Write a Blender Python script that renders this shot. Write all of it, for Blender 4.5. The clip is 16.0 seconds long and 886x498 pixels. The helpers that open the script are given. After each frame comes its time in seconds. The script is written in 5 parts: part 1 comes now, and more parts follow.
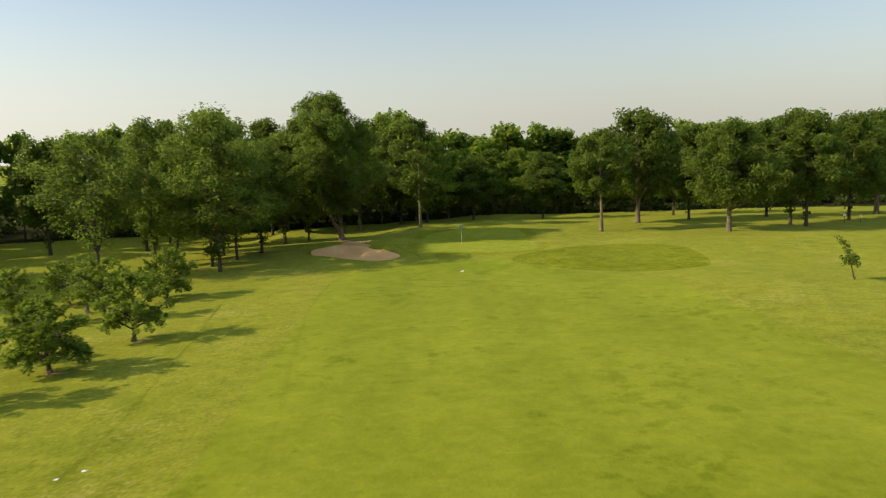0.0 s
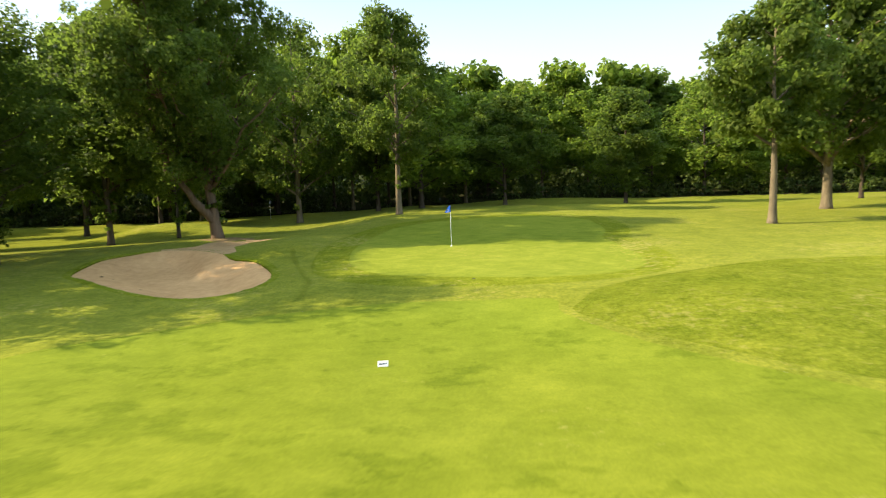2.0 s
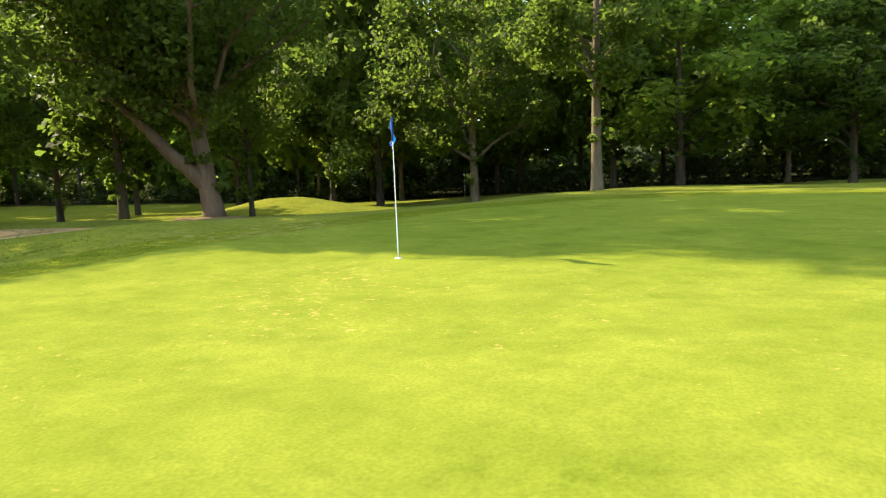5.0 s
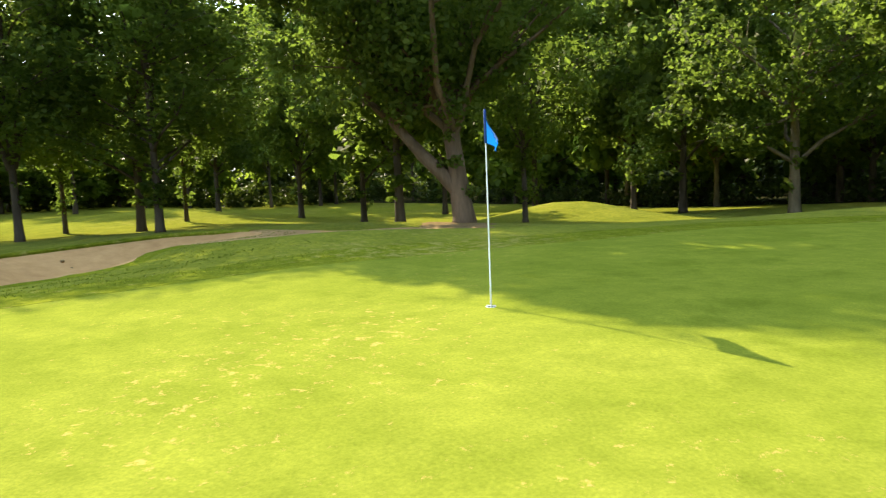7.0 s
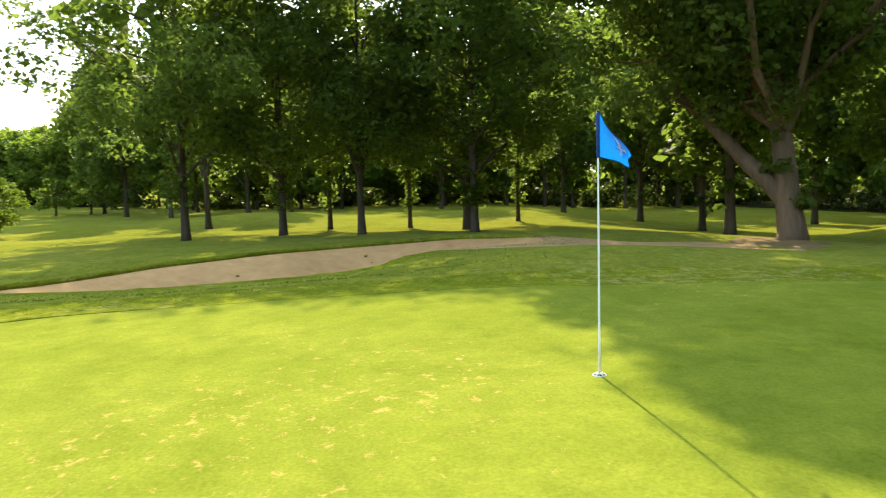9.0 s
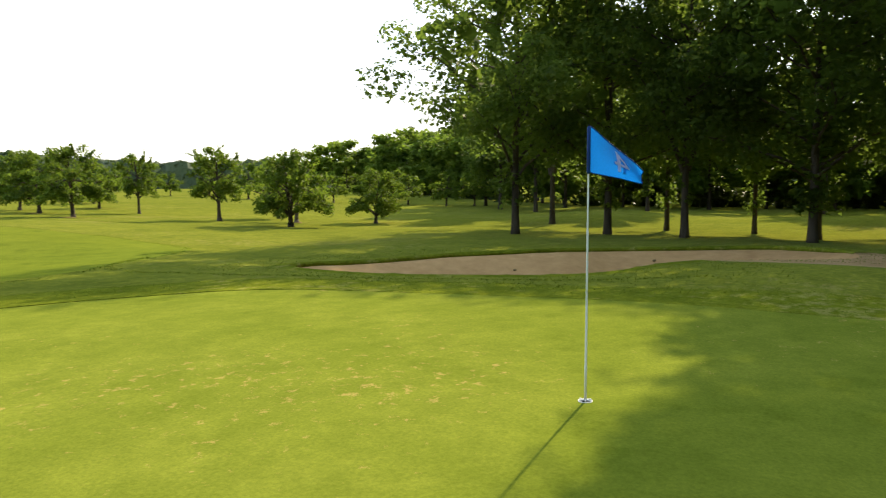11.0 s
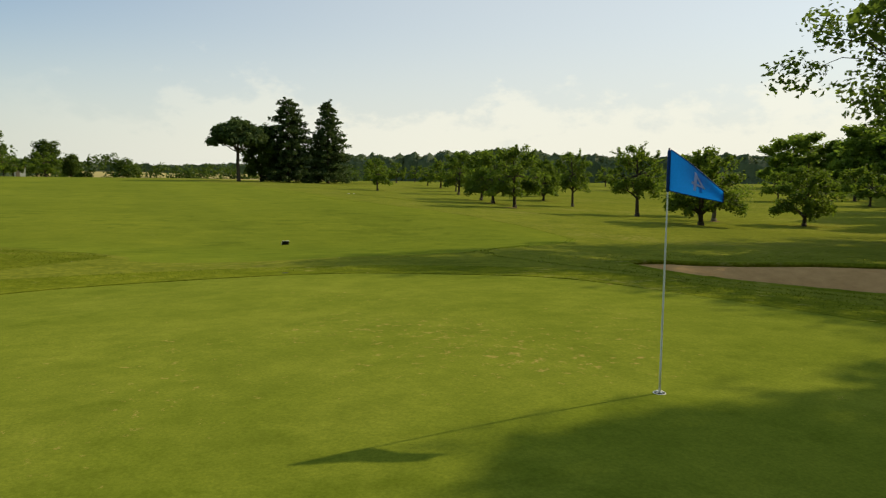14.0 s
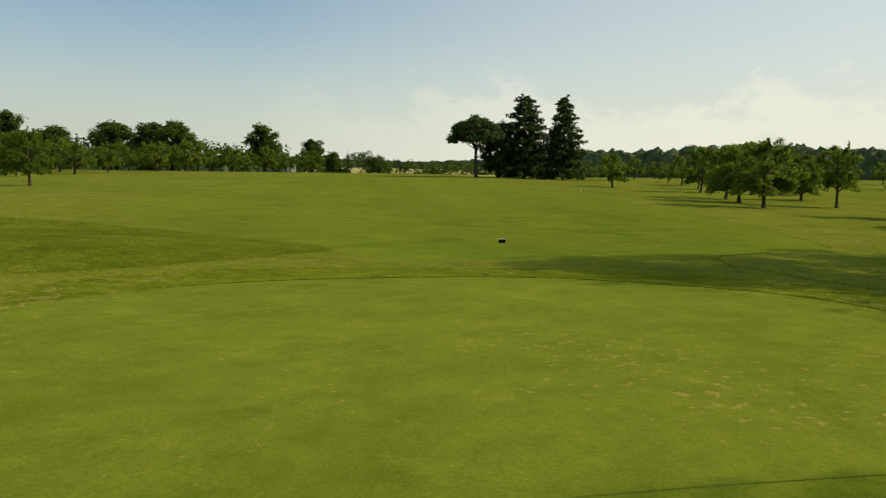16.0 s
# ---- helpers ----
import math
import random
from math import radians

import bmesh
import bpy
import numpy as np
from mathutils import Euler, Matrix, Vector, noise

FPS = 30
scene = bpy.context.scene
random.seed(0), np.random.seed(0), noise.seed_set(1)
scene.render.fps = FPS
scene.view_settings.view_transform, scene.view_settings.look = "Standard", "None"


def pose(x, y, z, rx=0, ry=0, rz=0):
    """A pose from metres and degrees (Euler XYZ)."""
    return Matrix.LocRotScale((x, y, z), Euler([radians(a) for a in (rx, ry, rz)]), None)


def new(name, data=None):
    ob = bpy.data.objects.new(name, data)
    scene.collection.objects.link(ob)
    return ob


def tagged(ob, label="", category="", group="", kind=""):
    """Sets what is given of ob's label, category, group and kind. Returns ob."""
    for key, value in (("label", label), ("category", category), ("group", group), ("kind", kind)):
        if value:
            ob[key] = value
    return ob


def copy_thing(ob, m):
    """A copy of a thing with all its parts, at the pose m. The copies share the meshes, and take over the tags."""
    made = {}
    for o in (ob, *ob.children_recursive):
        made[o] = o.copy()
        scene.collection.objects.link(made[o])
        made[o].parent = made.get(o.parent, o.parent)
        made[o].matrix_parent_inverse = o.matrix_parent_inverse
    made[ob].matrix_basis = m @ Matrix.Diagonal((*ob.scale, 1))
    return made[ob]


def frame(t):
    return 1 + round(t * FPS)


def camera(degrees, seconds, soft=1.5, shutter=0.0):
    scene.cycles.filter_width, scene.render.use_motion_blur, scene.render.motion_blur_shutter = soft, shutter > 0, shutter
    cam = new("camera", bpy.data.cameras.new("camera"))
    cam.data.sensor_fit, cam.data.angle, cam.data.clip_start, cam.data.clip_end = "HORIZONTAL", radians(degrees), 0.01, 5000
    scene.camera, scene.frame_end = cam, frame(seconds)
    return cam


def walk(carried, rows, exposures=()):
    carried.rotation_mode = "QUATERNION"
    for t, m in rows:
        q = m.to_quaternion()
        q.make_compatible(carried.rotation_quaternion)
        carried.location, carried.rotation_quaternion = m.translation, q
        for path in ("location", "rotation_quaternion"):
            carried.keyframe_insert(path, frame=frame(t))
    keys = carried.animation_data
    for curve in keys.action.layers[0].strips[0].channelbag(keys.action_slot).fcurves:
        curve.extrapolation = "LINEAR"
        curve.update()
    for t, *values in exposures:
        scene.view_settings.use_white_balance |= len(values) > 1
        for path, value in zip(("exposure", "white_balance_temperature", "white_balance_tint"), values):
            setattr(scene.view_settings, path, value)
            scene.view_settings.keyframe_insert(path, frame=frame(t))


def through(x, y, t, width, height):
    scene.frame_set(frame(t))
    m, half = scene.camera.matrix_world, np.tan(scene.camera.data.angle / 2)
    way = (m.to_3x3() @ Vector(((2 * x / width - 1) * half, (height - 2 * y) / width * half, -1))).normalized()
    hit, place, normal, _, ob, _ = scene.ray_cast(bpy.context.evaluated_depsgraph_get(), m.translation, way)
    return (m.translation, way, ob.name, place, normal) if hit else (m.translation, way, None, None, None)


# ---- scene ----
cam = camera(63.5, 16.0, 1.2, 0.2)
PATH = [
    (0.000, -5.703, -88.762, 11.379, 82.224, 1.787, -2.397),
    (0.500, -3.800, -75.266, 9.239, 82.148, 1.637, -2.284),
    (1.000, -1.933, -60.958, 7.080, 82.330, 1.693, -1.677),
    (1.500, -0.622, -47.913, 6.223, 82.085, 1.626, -0.722),
    (2.000, 1.054, -36.959, 4.916, 82.203, 1.841, 2.072),
    (2.500, 2.867, -26.826, 3.479, 82.563, 2.001, 5.217),
    (3.000, 4.557, -19.538, 2.676, 82.580, 2.478, 9.706),
    (3.500, 5.682, -14.265, 2.032, 82.611, 2.234, 16.883),
    (3.700, 5.823, -13.297, 1.908, 82.636, 2.063, 18.725),
    (5.800, 6.496, -6.782, 1.412, 83.181, 2.675, 41.701),
    (6.500, 6.483, -5.335, 1.454, 83.588, 2.531, 51.196),
    (7.000, 6.363, -4.433, 1.479, 83.928, 2.285, 58.605),
    (7.600, 6.175, -3.458, 1.518, 84.227, 2.146, 67.610),
    (8.200, 5.941, -2.566, 1.556, 84.491, 1.920, 76.401),
    (10.300, 5.518, 0.506, 1.656, 85.034, 0.632, 107.792),
    (11.000, 5.351, 1.675, 1.685, 84.984, 0.235, 118.805),
    (11.800, 5.124, 2.858, 1.735, 84.911, 0.038, 130.531),
    (12.500, 4.895, 3.736, 1.772, 84.822, -0.305, 139.418),
    (13.500, 4.573, 4.507, 1.835, 84.573, -0.484, 150.058),
    (14.500, 4.260, 4.837, 1.874, 84.328, -0.740, 158.648),
    (15.000, 4.091, 4.798, 1.872, 84.240, -0.796, 163.270),
    (15.500, 3.831, 4.514, 1.896, 84.034, -0.774, 168.530),
    (16.000, 3.559, 4.110, 1.919, 83.894, -0.741, 173.287),
]
EXPOSURES = [(0.0, 0.82, 7450, 9), (1.0, 1.24, 7350, 9), (2.0, 1.66, 7000, 9), (3.5, 1.92, 6950, 9), (6.0, 1.98, 6950, 9), (8.0, 2.04, 6950, 8),
             (10.5, 1.38, 6950, 8), (12.5, 0.38, 7250, 7), (14.0, 0.08, 7350, 2), (16.0, -0.02, 7500, -2)]
walk(cam, [(t, pose(*p)) for t, *p in PATH], EXPOSURES)

# ---- light ----
SUN_ELEV, SHADOW_AZ = 32.4, 4.4          # degrees; shadows fall towards +x, turned this much to +y
SUN_WAY = Vector((math.cos(radians(SHADOW_AZ)) * math.cos(radians(SUN_ELEV)),
                  math.sin(radians(SHADOW_AZ)) * math.cos(radians(SUN_ELEV)), -math.sin(radians(SUN_ELEV))))
sun = new("sun", bpy.data.lights.new("sun", "SUN"))
sun.data.energy, sun.data.angle, sun.data.color = 3.9, radians(0.6), (1.0, 0.87, 0.66)
sun.rotation_mode = "QUATERNION"
sun.rotation_quaternion = SUN_WAY.to_track_quat("-Z", "Y")

world = bpy.data.worlds.new("sky")
scene.world = world
world.use_nodes = True
wn, wl = world.node_tree.nodes, world.node_tree.links
wn.clear()
w_out, w_bg, w_sky = wn.new("ShaderNodeOutputWorld"), wn.new("ShaderNodeBackground"), wn.new("ShaderNodeTexSky")
w_sky.sky_type, w_sky.sun_disc = "NISHITA", False
w_sky.sun_elevation = radians(SUN_ELEV)
w_sky.sun_rotation = math.atan2(-SUN_WAY.x, -SUN_WAY.y)
w_sky.air_density, w_sky.dust_density, w_sky.ozone_density = 1.0, 1.1, 1.3
w_bg.inputs["Strength"].default_value = 0.125
# a soft cumulus bank low in the south and a thin veil over the whole sky
w_co, w_map, w_noise = wn.new("ShaderNodeTexCoord"), wn.new("ShaderNodeMapping"), wn.new("ShaderNodeTexNoise")
w_map.inputs["Scale"].default_value = (1.0, 1.0, 1.7)
w_noise.inputs["Scale"].default_value, w_noise.inputs["Detail"].default_value, w_noise.inputs["Roughness"].default_value = 9.0, 9.0, 0.6
w_sep, w_bank, w_edge, w_side = wn.new("ShaderNodeSeparateXYZ"), wn.new("ShaderNodeMath"), wn.new("ShaderNodeMapRange"), wn.new("ShaderNodeMapRange")
w_mul, w_mix = wn.new("ShaderNodeMath"), wn.new("ShaderNodeMixRGB")
w_bank.operation, w_mul.operation = "MULTIPLY_ADD", "MULTIPLY"
w_bank.inputs[1].default_value = -2.9
w_edge.inputs["From Min"].default_value, w_edge.inputs["From Max"].default_value, w_edge.inputs["To Max"].default_value = 0.17, 0.30, 0.45
w_edge.interpolation_type = "SMOOTHSTEP"
w_side.inputs["From Min"].default_value, w_side.inputs["From Max"].default_value = 0.5, 0.8
w_mix.inputs["Color2"].default_value = (7.6, 7.4, 7.0, 1)
wl.new(w_co.outputs["Generated"], w_map.inputs["Vector"])
wl.new(w_map.outputs["Vector"], w_noise.inputs["Vector"])
wl.new(w_co.outputs["Generated"], w_sep.inputs["Vector"])
wl.new(w_sep.outputs["Z"], w_bank.inputs[0])
wl.new(w_noise.outputs["Fac"], w_bank.inputs[2])
wl.new(w_bank.outputs["Value"], w_edge.inputs["Value"])

wl.new(w_edge.outputs["Result"], w_mul.inputs[0])
wl.new(w_side.outputs["Result"], w_mul.inputs[1])
wl.new(w_mul.outputs["Value"], w_mix.inputs["Fac"])
w_veil, w_vmix = wn.new("ShaderNodeMapRange"), wn.new("ShaderNodeMixRGB")
w_veil.inputs["From Min"].default_value, w_veil.inputs["From Max"].default_value = 0.23, -0.02
w_veil.inputs["To Min"].default_value, w_veil.inputs["To Max"].default_value = 0.14, 0.94
w_veil.interpolation_type = "SMOOTHSTEP"
w_haze = wn.new("ShaderNodeMixRGB")
w_haze.inputs["Color1"].default_value, w_haze.inputs["Color2"].default_value = (2.35, 2.48, 2.47, 1), (5.8, 6.05, 6.2, 1)
# the haze is thicker towards the sun
w_dot, w_sunny = wn.new("ShaderNodeVectorMath"), wn.new("ShaderNodeMapRange")
w_dot.operation = "DOT_PRODUCT"
w_dot.inputs[1].default_value = (-0.6, -0.6, 0.0)
w_sunny.inputs["From Min"].default_value, w_sunny.inputs["From Max"].default_value = -0.75, 0.85
wl.new(w_co.outputs["Generated"], w_dot.inputs[0])
wl.new(w_dot.outputs["Value"], w_sunny.inputs["Value"])
wl.new(w_dot.outputs["Value"], w_side.inputs["Value"])
wl.new(w_sunny.outputs["Result"], w_haze.inputs["Fac"])
wl.new(w_haze.outputs["Color"], w_vmix.inputs["Color2"])
wl.new(w_sep.outputs["Z"], w_veil.inputs["Value"])
wl.new(w_veil.outputs["Result"], w_vmix.inputs["Fac"])
# clearer and bluer to the south, duller over the wood to the north
w_blue, w_tint, w_south = wn.new("ShaderNodeMixRGB"), wn.new("ShaderNodeMixRGB"), wn.new("ShaderNodeMapRange")
w_blue.blend_type, w_blue.inputs["Fac"].default_value = "MULTIPLY", 1.0
w_tint.inputs["Color1"].default_value, w_tint.inputs["Color2"].default_value = (0.76, 0.78, 0.80, 1), (0.86, 0.98, 1.17, 1)
w_south.inputs["From Min"].default_value, w_south.inputs["From Max"].default_value = 0.4, -0.6
wl.new(w_sep.outputs["Y"], w_south.inputs["Value"])
wl.new(w_south.outputs["Result"], w_tint.inputs["Fac"])
wl.new(w_tint.outputs["Color"], w_blue.inputs["Color2"])
wl.new(w_sky.outputs["Color"], w_blue.inputs["Color1"])
wl.new(w_blue.outputs["Color"], w_vmix.inputs["Color1"])
# the sky round the sun's side is washed out with bright haze
w_glare, w_gmix = wn.new("ShaderNodeMapRange"), wn.new("ShaderNodeMixRGB")
w_glare.inputs["From Min"].default_value, w_glare.inputs["From Max"].default_value, w_glare.inputs["To Max"].default_value = 0.5, 0.85, 0.6
w_gmix.inputs["Color2"].default_value = (5.7, 5.75, 6.0, 1)
wl.new(w_dot.outputs["Value"], w_glare.inputs["Value"])
wl.new(w_glare.outputs["Result"], w_gmix.inputs["Fac"])
wl.new(w_vmix.outputs["Color"], w_gmix.inputs["Color1"])
# pale blue added to the unseen upper sky, to fill the shade below
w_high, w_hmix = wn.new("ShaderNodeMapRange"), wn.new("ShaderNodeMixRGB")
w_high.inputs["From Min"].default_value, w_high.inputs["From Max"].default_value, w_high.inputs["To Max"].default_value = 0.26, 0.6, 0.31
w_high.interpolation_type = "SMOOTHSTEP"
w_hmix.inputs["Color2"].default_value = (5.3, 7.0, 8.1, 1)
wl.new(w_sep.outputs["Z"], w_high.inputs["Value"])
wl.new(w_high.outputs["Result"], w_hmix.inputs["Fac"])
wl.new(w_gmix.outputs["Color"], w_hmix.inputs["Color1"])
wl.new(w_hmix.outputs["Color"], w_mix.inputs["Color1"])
wl.new(w_mix.outputs["Color"], w_bg.inputs["Color"])
wl.new(w_bg.outputs["Background"], w_out.inputs["Surface"])


# ---- materials ----
def mat(name):
    m = bpy.data.materials.new(name)
    m.use_nodes = True
    nt = m.node_tree
    return m, nt, nt.nodes["Principled BSDF"], nt.nodes["Material Output"]


def node(nt, kind, **inputs):
    n = nt.nodes.new(kind)
    for k, v in inputs.items():
        n.inputs[k.replace("_", " ")].default_value = v
    return n


def noise_of(nt, co, scale, detail=4.0, rough=0.55):
    n = node(nt, "ShaderNodeTexNoise", Scale=scale, Detail=detail, Roughness=rough)
    nt.links.new(co, n.inputs["Vector"])
    return n.outputs["Fac"]


def ramp_of(nt, fac, stops):
    r = nt.nodes.new("ShaderNodeValToRGB")
    e = r.color_ramp.elements
    while len(e) < len(stops):
        e.new(0.5)
    for el, (p, c) in zip(e, stops):
        el.position, el.color = p, (*c, 1) if len(c) == 3 else c
    nt.links.new(fac, r.inputs["Fac"])
    return r.outputs["Color"]


def mix_of(nt, fac, a, b, mode="MIX"):
    m = nt.nodes.new("ShaderNodeMixRGB")
    m.blend_type = mode
    for sock, v in ((m.inputs["Fac"], fac), (m.inputs["Color1"], a), (m.inputs["Color2"], b)):
        if isinstance(v, (int, float)):
            sock.default_value = v
        elif isinstance(v, tuple):
            sock.default_value = (*v, 1)
        else:
            nt.links.new(v, sock)
    return m.outputs["Color"]


def bump_of(nt, bsdf, height, strength, distance):
    b = node(nt, "ShaderNodeBump", Strength=strength, Distance=distance)
    nt.links.new(height, b.inputs["Height"])
    nt.links.new(b.outputs["Normal"], bsdf.inputs["Normal"])


def place(nt, scale=(1, 1, 1)):
    co, mp = nt.nodes.new("ShaderNodeTexCoord"), nt.nodes.new("ShaderNodeMapping")
    mp.inputs["Scale"].default_value = scale
    nt.links.new(co.outputs["Object"], mp.inputs["Vector"])
    return mp.outputs["Vector"]


def grass_mat(name, dark, light, straw, straw_at, fine, bump, stripe=0.0, patch=0.7, straw_size=3.2, straw_mix=0.5, rub=0.55, mott=0.8, watered=None, crisp=0.07, sheen=0.015, clumps=0.45):
    """Turf: broad tone, mid patches, fine grain, and worn straw spots above a threshold."""
    m, nt, bsdf, _ = mat(name)
    dark, light = tuple(0.92 * c for c in dark), tuple(0.92 * c for c in light)
    co = place(nt)
    broad = noise_of(nt, co, 0.07, 3)
    mid = noise_of(nt, co, 0.55, 5, 0.6)
    tone = mix_of(nt, 0.5, broad, mid)
    col = ramp_of(nt, tone, [(0.34, dark), (0.66, light)])
    blot = ramp_of(nt, mix_of(nt, 0.35, noise_of(nt, place(nt, (0.9, 1.0, 1.0)), 0.8, 6, 0.66), noise_of(nt, co, 0.09, 2)), [(0.40, (0.62, 0.69, 0.55)), (0.445, (1, 1, 1))])
    col = mix_of(nt, patch, col, blot, "MULTIPLY")
    mottle = noise_of(nt, place(nt, (0.8, 1.0, 1.0)), 1.7, 5, 0.65)
    col = mix_of(nt, mott, col, ramp_of(nt, mottle, [(0.36, (0.76, 0.80, 0.72)), (0.64, (1.16, 1.13, 1.15))]), "MULTIPLY")
    clump = noise_of(nt, place(nt, (1.0, 0.8, 1.0)), 6.0, 4, 0.7)
    col = mix_of(nt, clumps, col, ramp_of(nt, clump, [(0.41, (0.68, 0.73, 0.66)), (0.60, (1.22, 1.19, 1.22))]), "MULTIPLY")
    grain = noise_of(nt, co, fine, 3, 0.7)
    col = mix_of(nt, rub, col, ramp_of(nt, grain, [(0.32, (0.52, 0.55, 0.5)), (0.68, (1.26, 1.23, 1.15))]), "MULTIPLY")
    spots = noise_of(nt, co, straw_size, 7, 0.75)
    where = noise_of(nt, co, 0.16, 2)
    spots = ramp_of(nt, mix_of(nt, 0.34, spots, where), [(straw_at, (0, 0, 0)), (straw_at + crisp, (1, 1, 1))])
    col = mix_of(nt, mix_of(nt, 1.0, spots, (straw_mix,) * 3, "MULTIPLY"), col, straw)
    if stripe:
        # mown lanes, running down the hole
        wave = node(nt, "ShaderNodeTexWave", Scale=0.035, Distortion=1.5, Detail=2.0)
        wave.bands_direction = "X"
        nt.links.new(co, wave.inputs["Vector"])
        col = mix_of(nt, stripe, col, ramp_of(nt, wave.outputs["Fac"], [(0.35, (0.82, 0.86, 0.8)), (0.65, (1.08, 1.06, 1.0))]), "MULTIPLY")
    if watered:
        # better watered and greener towards the green
        sep, mr = nt.nodes.new("ShaderNodeSeparateXYZ"), nt.nodes.new("ShaderNodeMapRange")
        mr.inputs["From Min"].default_value, mr.inputs["From Max"].default_value = watered
        mr.interpolation_type = "SMOOTHSTEP"
        wob = node(nt, "ShaderNodeMath")
        wob.operation = "MULTIPLY_ADD"
        wob.inputs[1].default_value = 16.0
        nt.links.new(noise_of(nt, co, 0.12, 3), wob.inputs[0])
        nt.links.new(co, sep.inputs["Vector"])
        nt.links.new(sep.outputs["Y"], wob.inputs[2])
        nt.links.new(wob.outputs["Value"], mr.inputs["Value"])
        col = mix_of(nt, mr.outputs["Result"], col, mix_of(nt, 1.0, col, (0.90, 0.99, 0.97), "MULTIPLY"))
    nt.links.new(col, bsdf.inputs["Base Color"])
    bsdf.inputs["Roughness"].default_value = 0.75
    bsdf.inputs["Specular IOR Level"].default_value = 0.0
    # the tips of the blades catch light at a low angle
    bsdf.inputs["Sheen Weight"].default_value, bsdf.inputs["Sheen Roughness"].default_value = sheen, 0.4
    bsdf.inputs["Sheen Tint"].default_value = (0.8, 1.0, 0.4, 1)
    bump_of(nt, bsdf, mix_of(nt, 0.35, grain, mid), bump, 0.06)
    return m


M_ROUGH = grass_mat("rough_grass", (0.136, 0.152, 0.015), (0.207, 0.215, 0.026), (0.31, 0.25, 0.08), 0.547, 9.0, 0.45, patch=0.5, straw_mix=0.42, mott=0.6, sheen=0.065)
M_FAIR = grass_mat("fairway_grass", (0.128, 0.153, 0.012), (0.188, 0.210, 0.020), (0.24, 0.225, 0.05), 0.60, 14.0, 0.12, 0.25, 0.62, mott=0.45, rub=0.32, clumps=0.15, watered=(-20, 0), sheen=0.065)
M_DEEP = grass_mat("deep_rough_grass", (0.104, 0.131, 0.012), (0.182, 0.197, 0.021), (0.28, 0.24, 0.07), 0.56, 7.0, 1.0, patch=0.6, straw_mix=0.4)
M_FRINGE = grass_mat("fringe_grass", (0.126, 0.153, 0.013), (0.192, 0.212, 0.021), (0.36, 0.30, 0.11), 0.53, 12.0, 0.6, straw_size=3.0, straw_mix=0.4)
M_GREEN = grass_mat("green_grass", (0.146, 0.182, 0.018), (0.212, 0.238, 0.031), (0.48, 0.31, 0.11), 0.592, 34.0, 0.10, patch=0.45, straw_size=6.0, straw_mix=0.5, rub=0.42, mott=0.6, crisp=0.04, sheen=0.03, clumps=0.18)


def simple_mat(name, a, b, scale=6.0, rough=0.7, bump=0.3, dist=0.02, stretch=(1, 1, 1), metal=0.0, spec=0.25):
    m, nt, bsdf, _ = mat(name)
    co = place(nt, stretch)
    n1, n2 = noise_of(nt, co, scale, 6, 0.65), noise_of(nt, co, scale * 0.15, 3)
    nt.links.new(ramp_of(nt, mix_of(nt, 0.4, n1, n2), [(0.3, a), (0.7, b)]), bsdf.inputs["Base Color"])
    bsdf.inputs["Roughness"].default_value, bsdf.inputs["Metallic"].default_value = rough, metal
    bsdf.inputs["Specular IOR Level"].default_value = spec
    if bump:
        bump_of(nt, bsdf, n1, bump, dist)
    return m


M_SAND = simple_mat("bunker_sand", (0.385, 0.22, 0.098), (0.585, 0.36, 0.168), 2.6, 0.95, 0.9, 0.05, spec=0.0)
M_SOIL = simple_mat("bare_soil", (0.27, 0.175, 0.085), (0.50, 0.325, 0.165), 2.2, 0.95, 0.6, 0.04, spec=0.0)
M_EARTH = simple_mat("trodden_earth", (0.13, 0.10, 0.045), (0.27, 0.185, 0.10), 2.2, 0.95, 0.6, 0.04, spec=0.0)
# near-black floor of the wood, much darker than the trodden earth
M_FLOOR_DARK = simple_mat("dark_wood_floor", (0.014, 0.016, 0.007), (0.035, 0.034, 0.014), 2.0, 0.95, 0.6, 0.05, spec=0.0)
M_BARK = simple_mat("grey_brown_bark", (0.026, 0.019, 0.012), (0.105, 0.08, 0.053), 5.0, 0.92, 1.0, 0.05, (1, 1, 0.18))
M_BARK_OAK = simple_mat("brown_oak_bark", (0.05, 0.032, 0.018), (0.20, 0.135, 0.08), 5.0, 0.92, 1.0, 0.06, (1, 1, 0.18))
M_BARK_PALE = simple_mat("pale_grey_bark", (0.06, 0.047, 0.028), (0.20, 0.158, 0.095), 6.0, 0.9, 0.8, 0.04, (1, 1, 0.3))
M_BARK_DARK = simple_mat("dark_conifer_bark", (0.04, 0.03, 0.022), (0.10, 0.075, 0.055), 5.0, 0.92, 1.0, 0.05, (1, 1, 0.2))
M_WHITE = simple_mat("white_enamel", (0.72, 0.72, 0.70), (0.82, 0.82, 0.80), 8.0, 0.35, 0.05, 0.002)
M_DARK = simple_mat("black_plastic", (0.012, 0.012, 0.012), (0.03, 0.03, 0.03), 20.0, 0.7, 0.1, 0.002, spec=0.1)
M_WOOD = simple_mat("weathered_wood", (0.16, 0.12, 0.08), (0.30, 0.24, 0.17), 14.0, 0.8, 0.4, 0.004, (1, 1, 0.2))
M_PLASTER = simple_mat("pale_plaster", (0.55, 0.53, 0.48), (0.72, 0.70, 0.65), 3.0, 0.85, 0.2, 0.01)
M_STUBBLE = simple_mat("ripe_field", (0.30, 0.25, 0.10), (0.42, 0.35, 0.16), 0.05, 0.95, 0.0, spec=0.0)


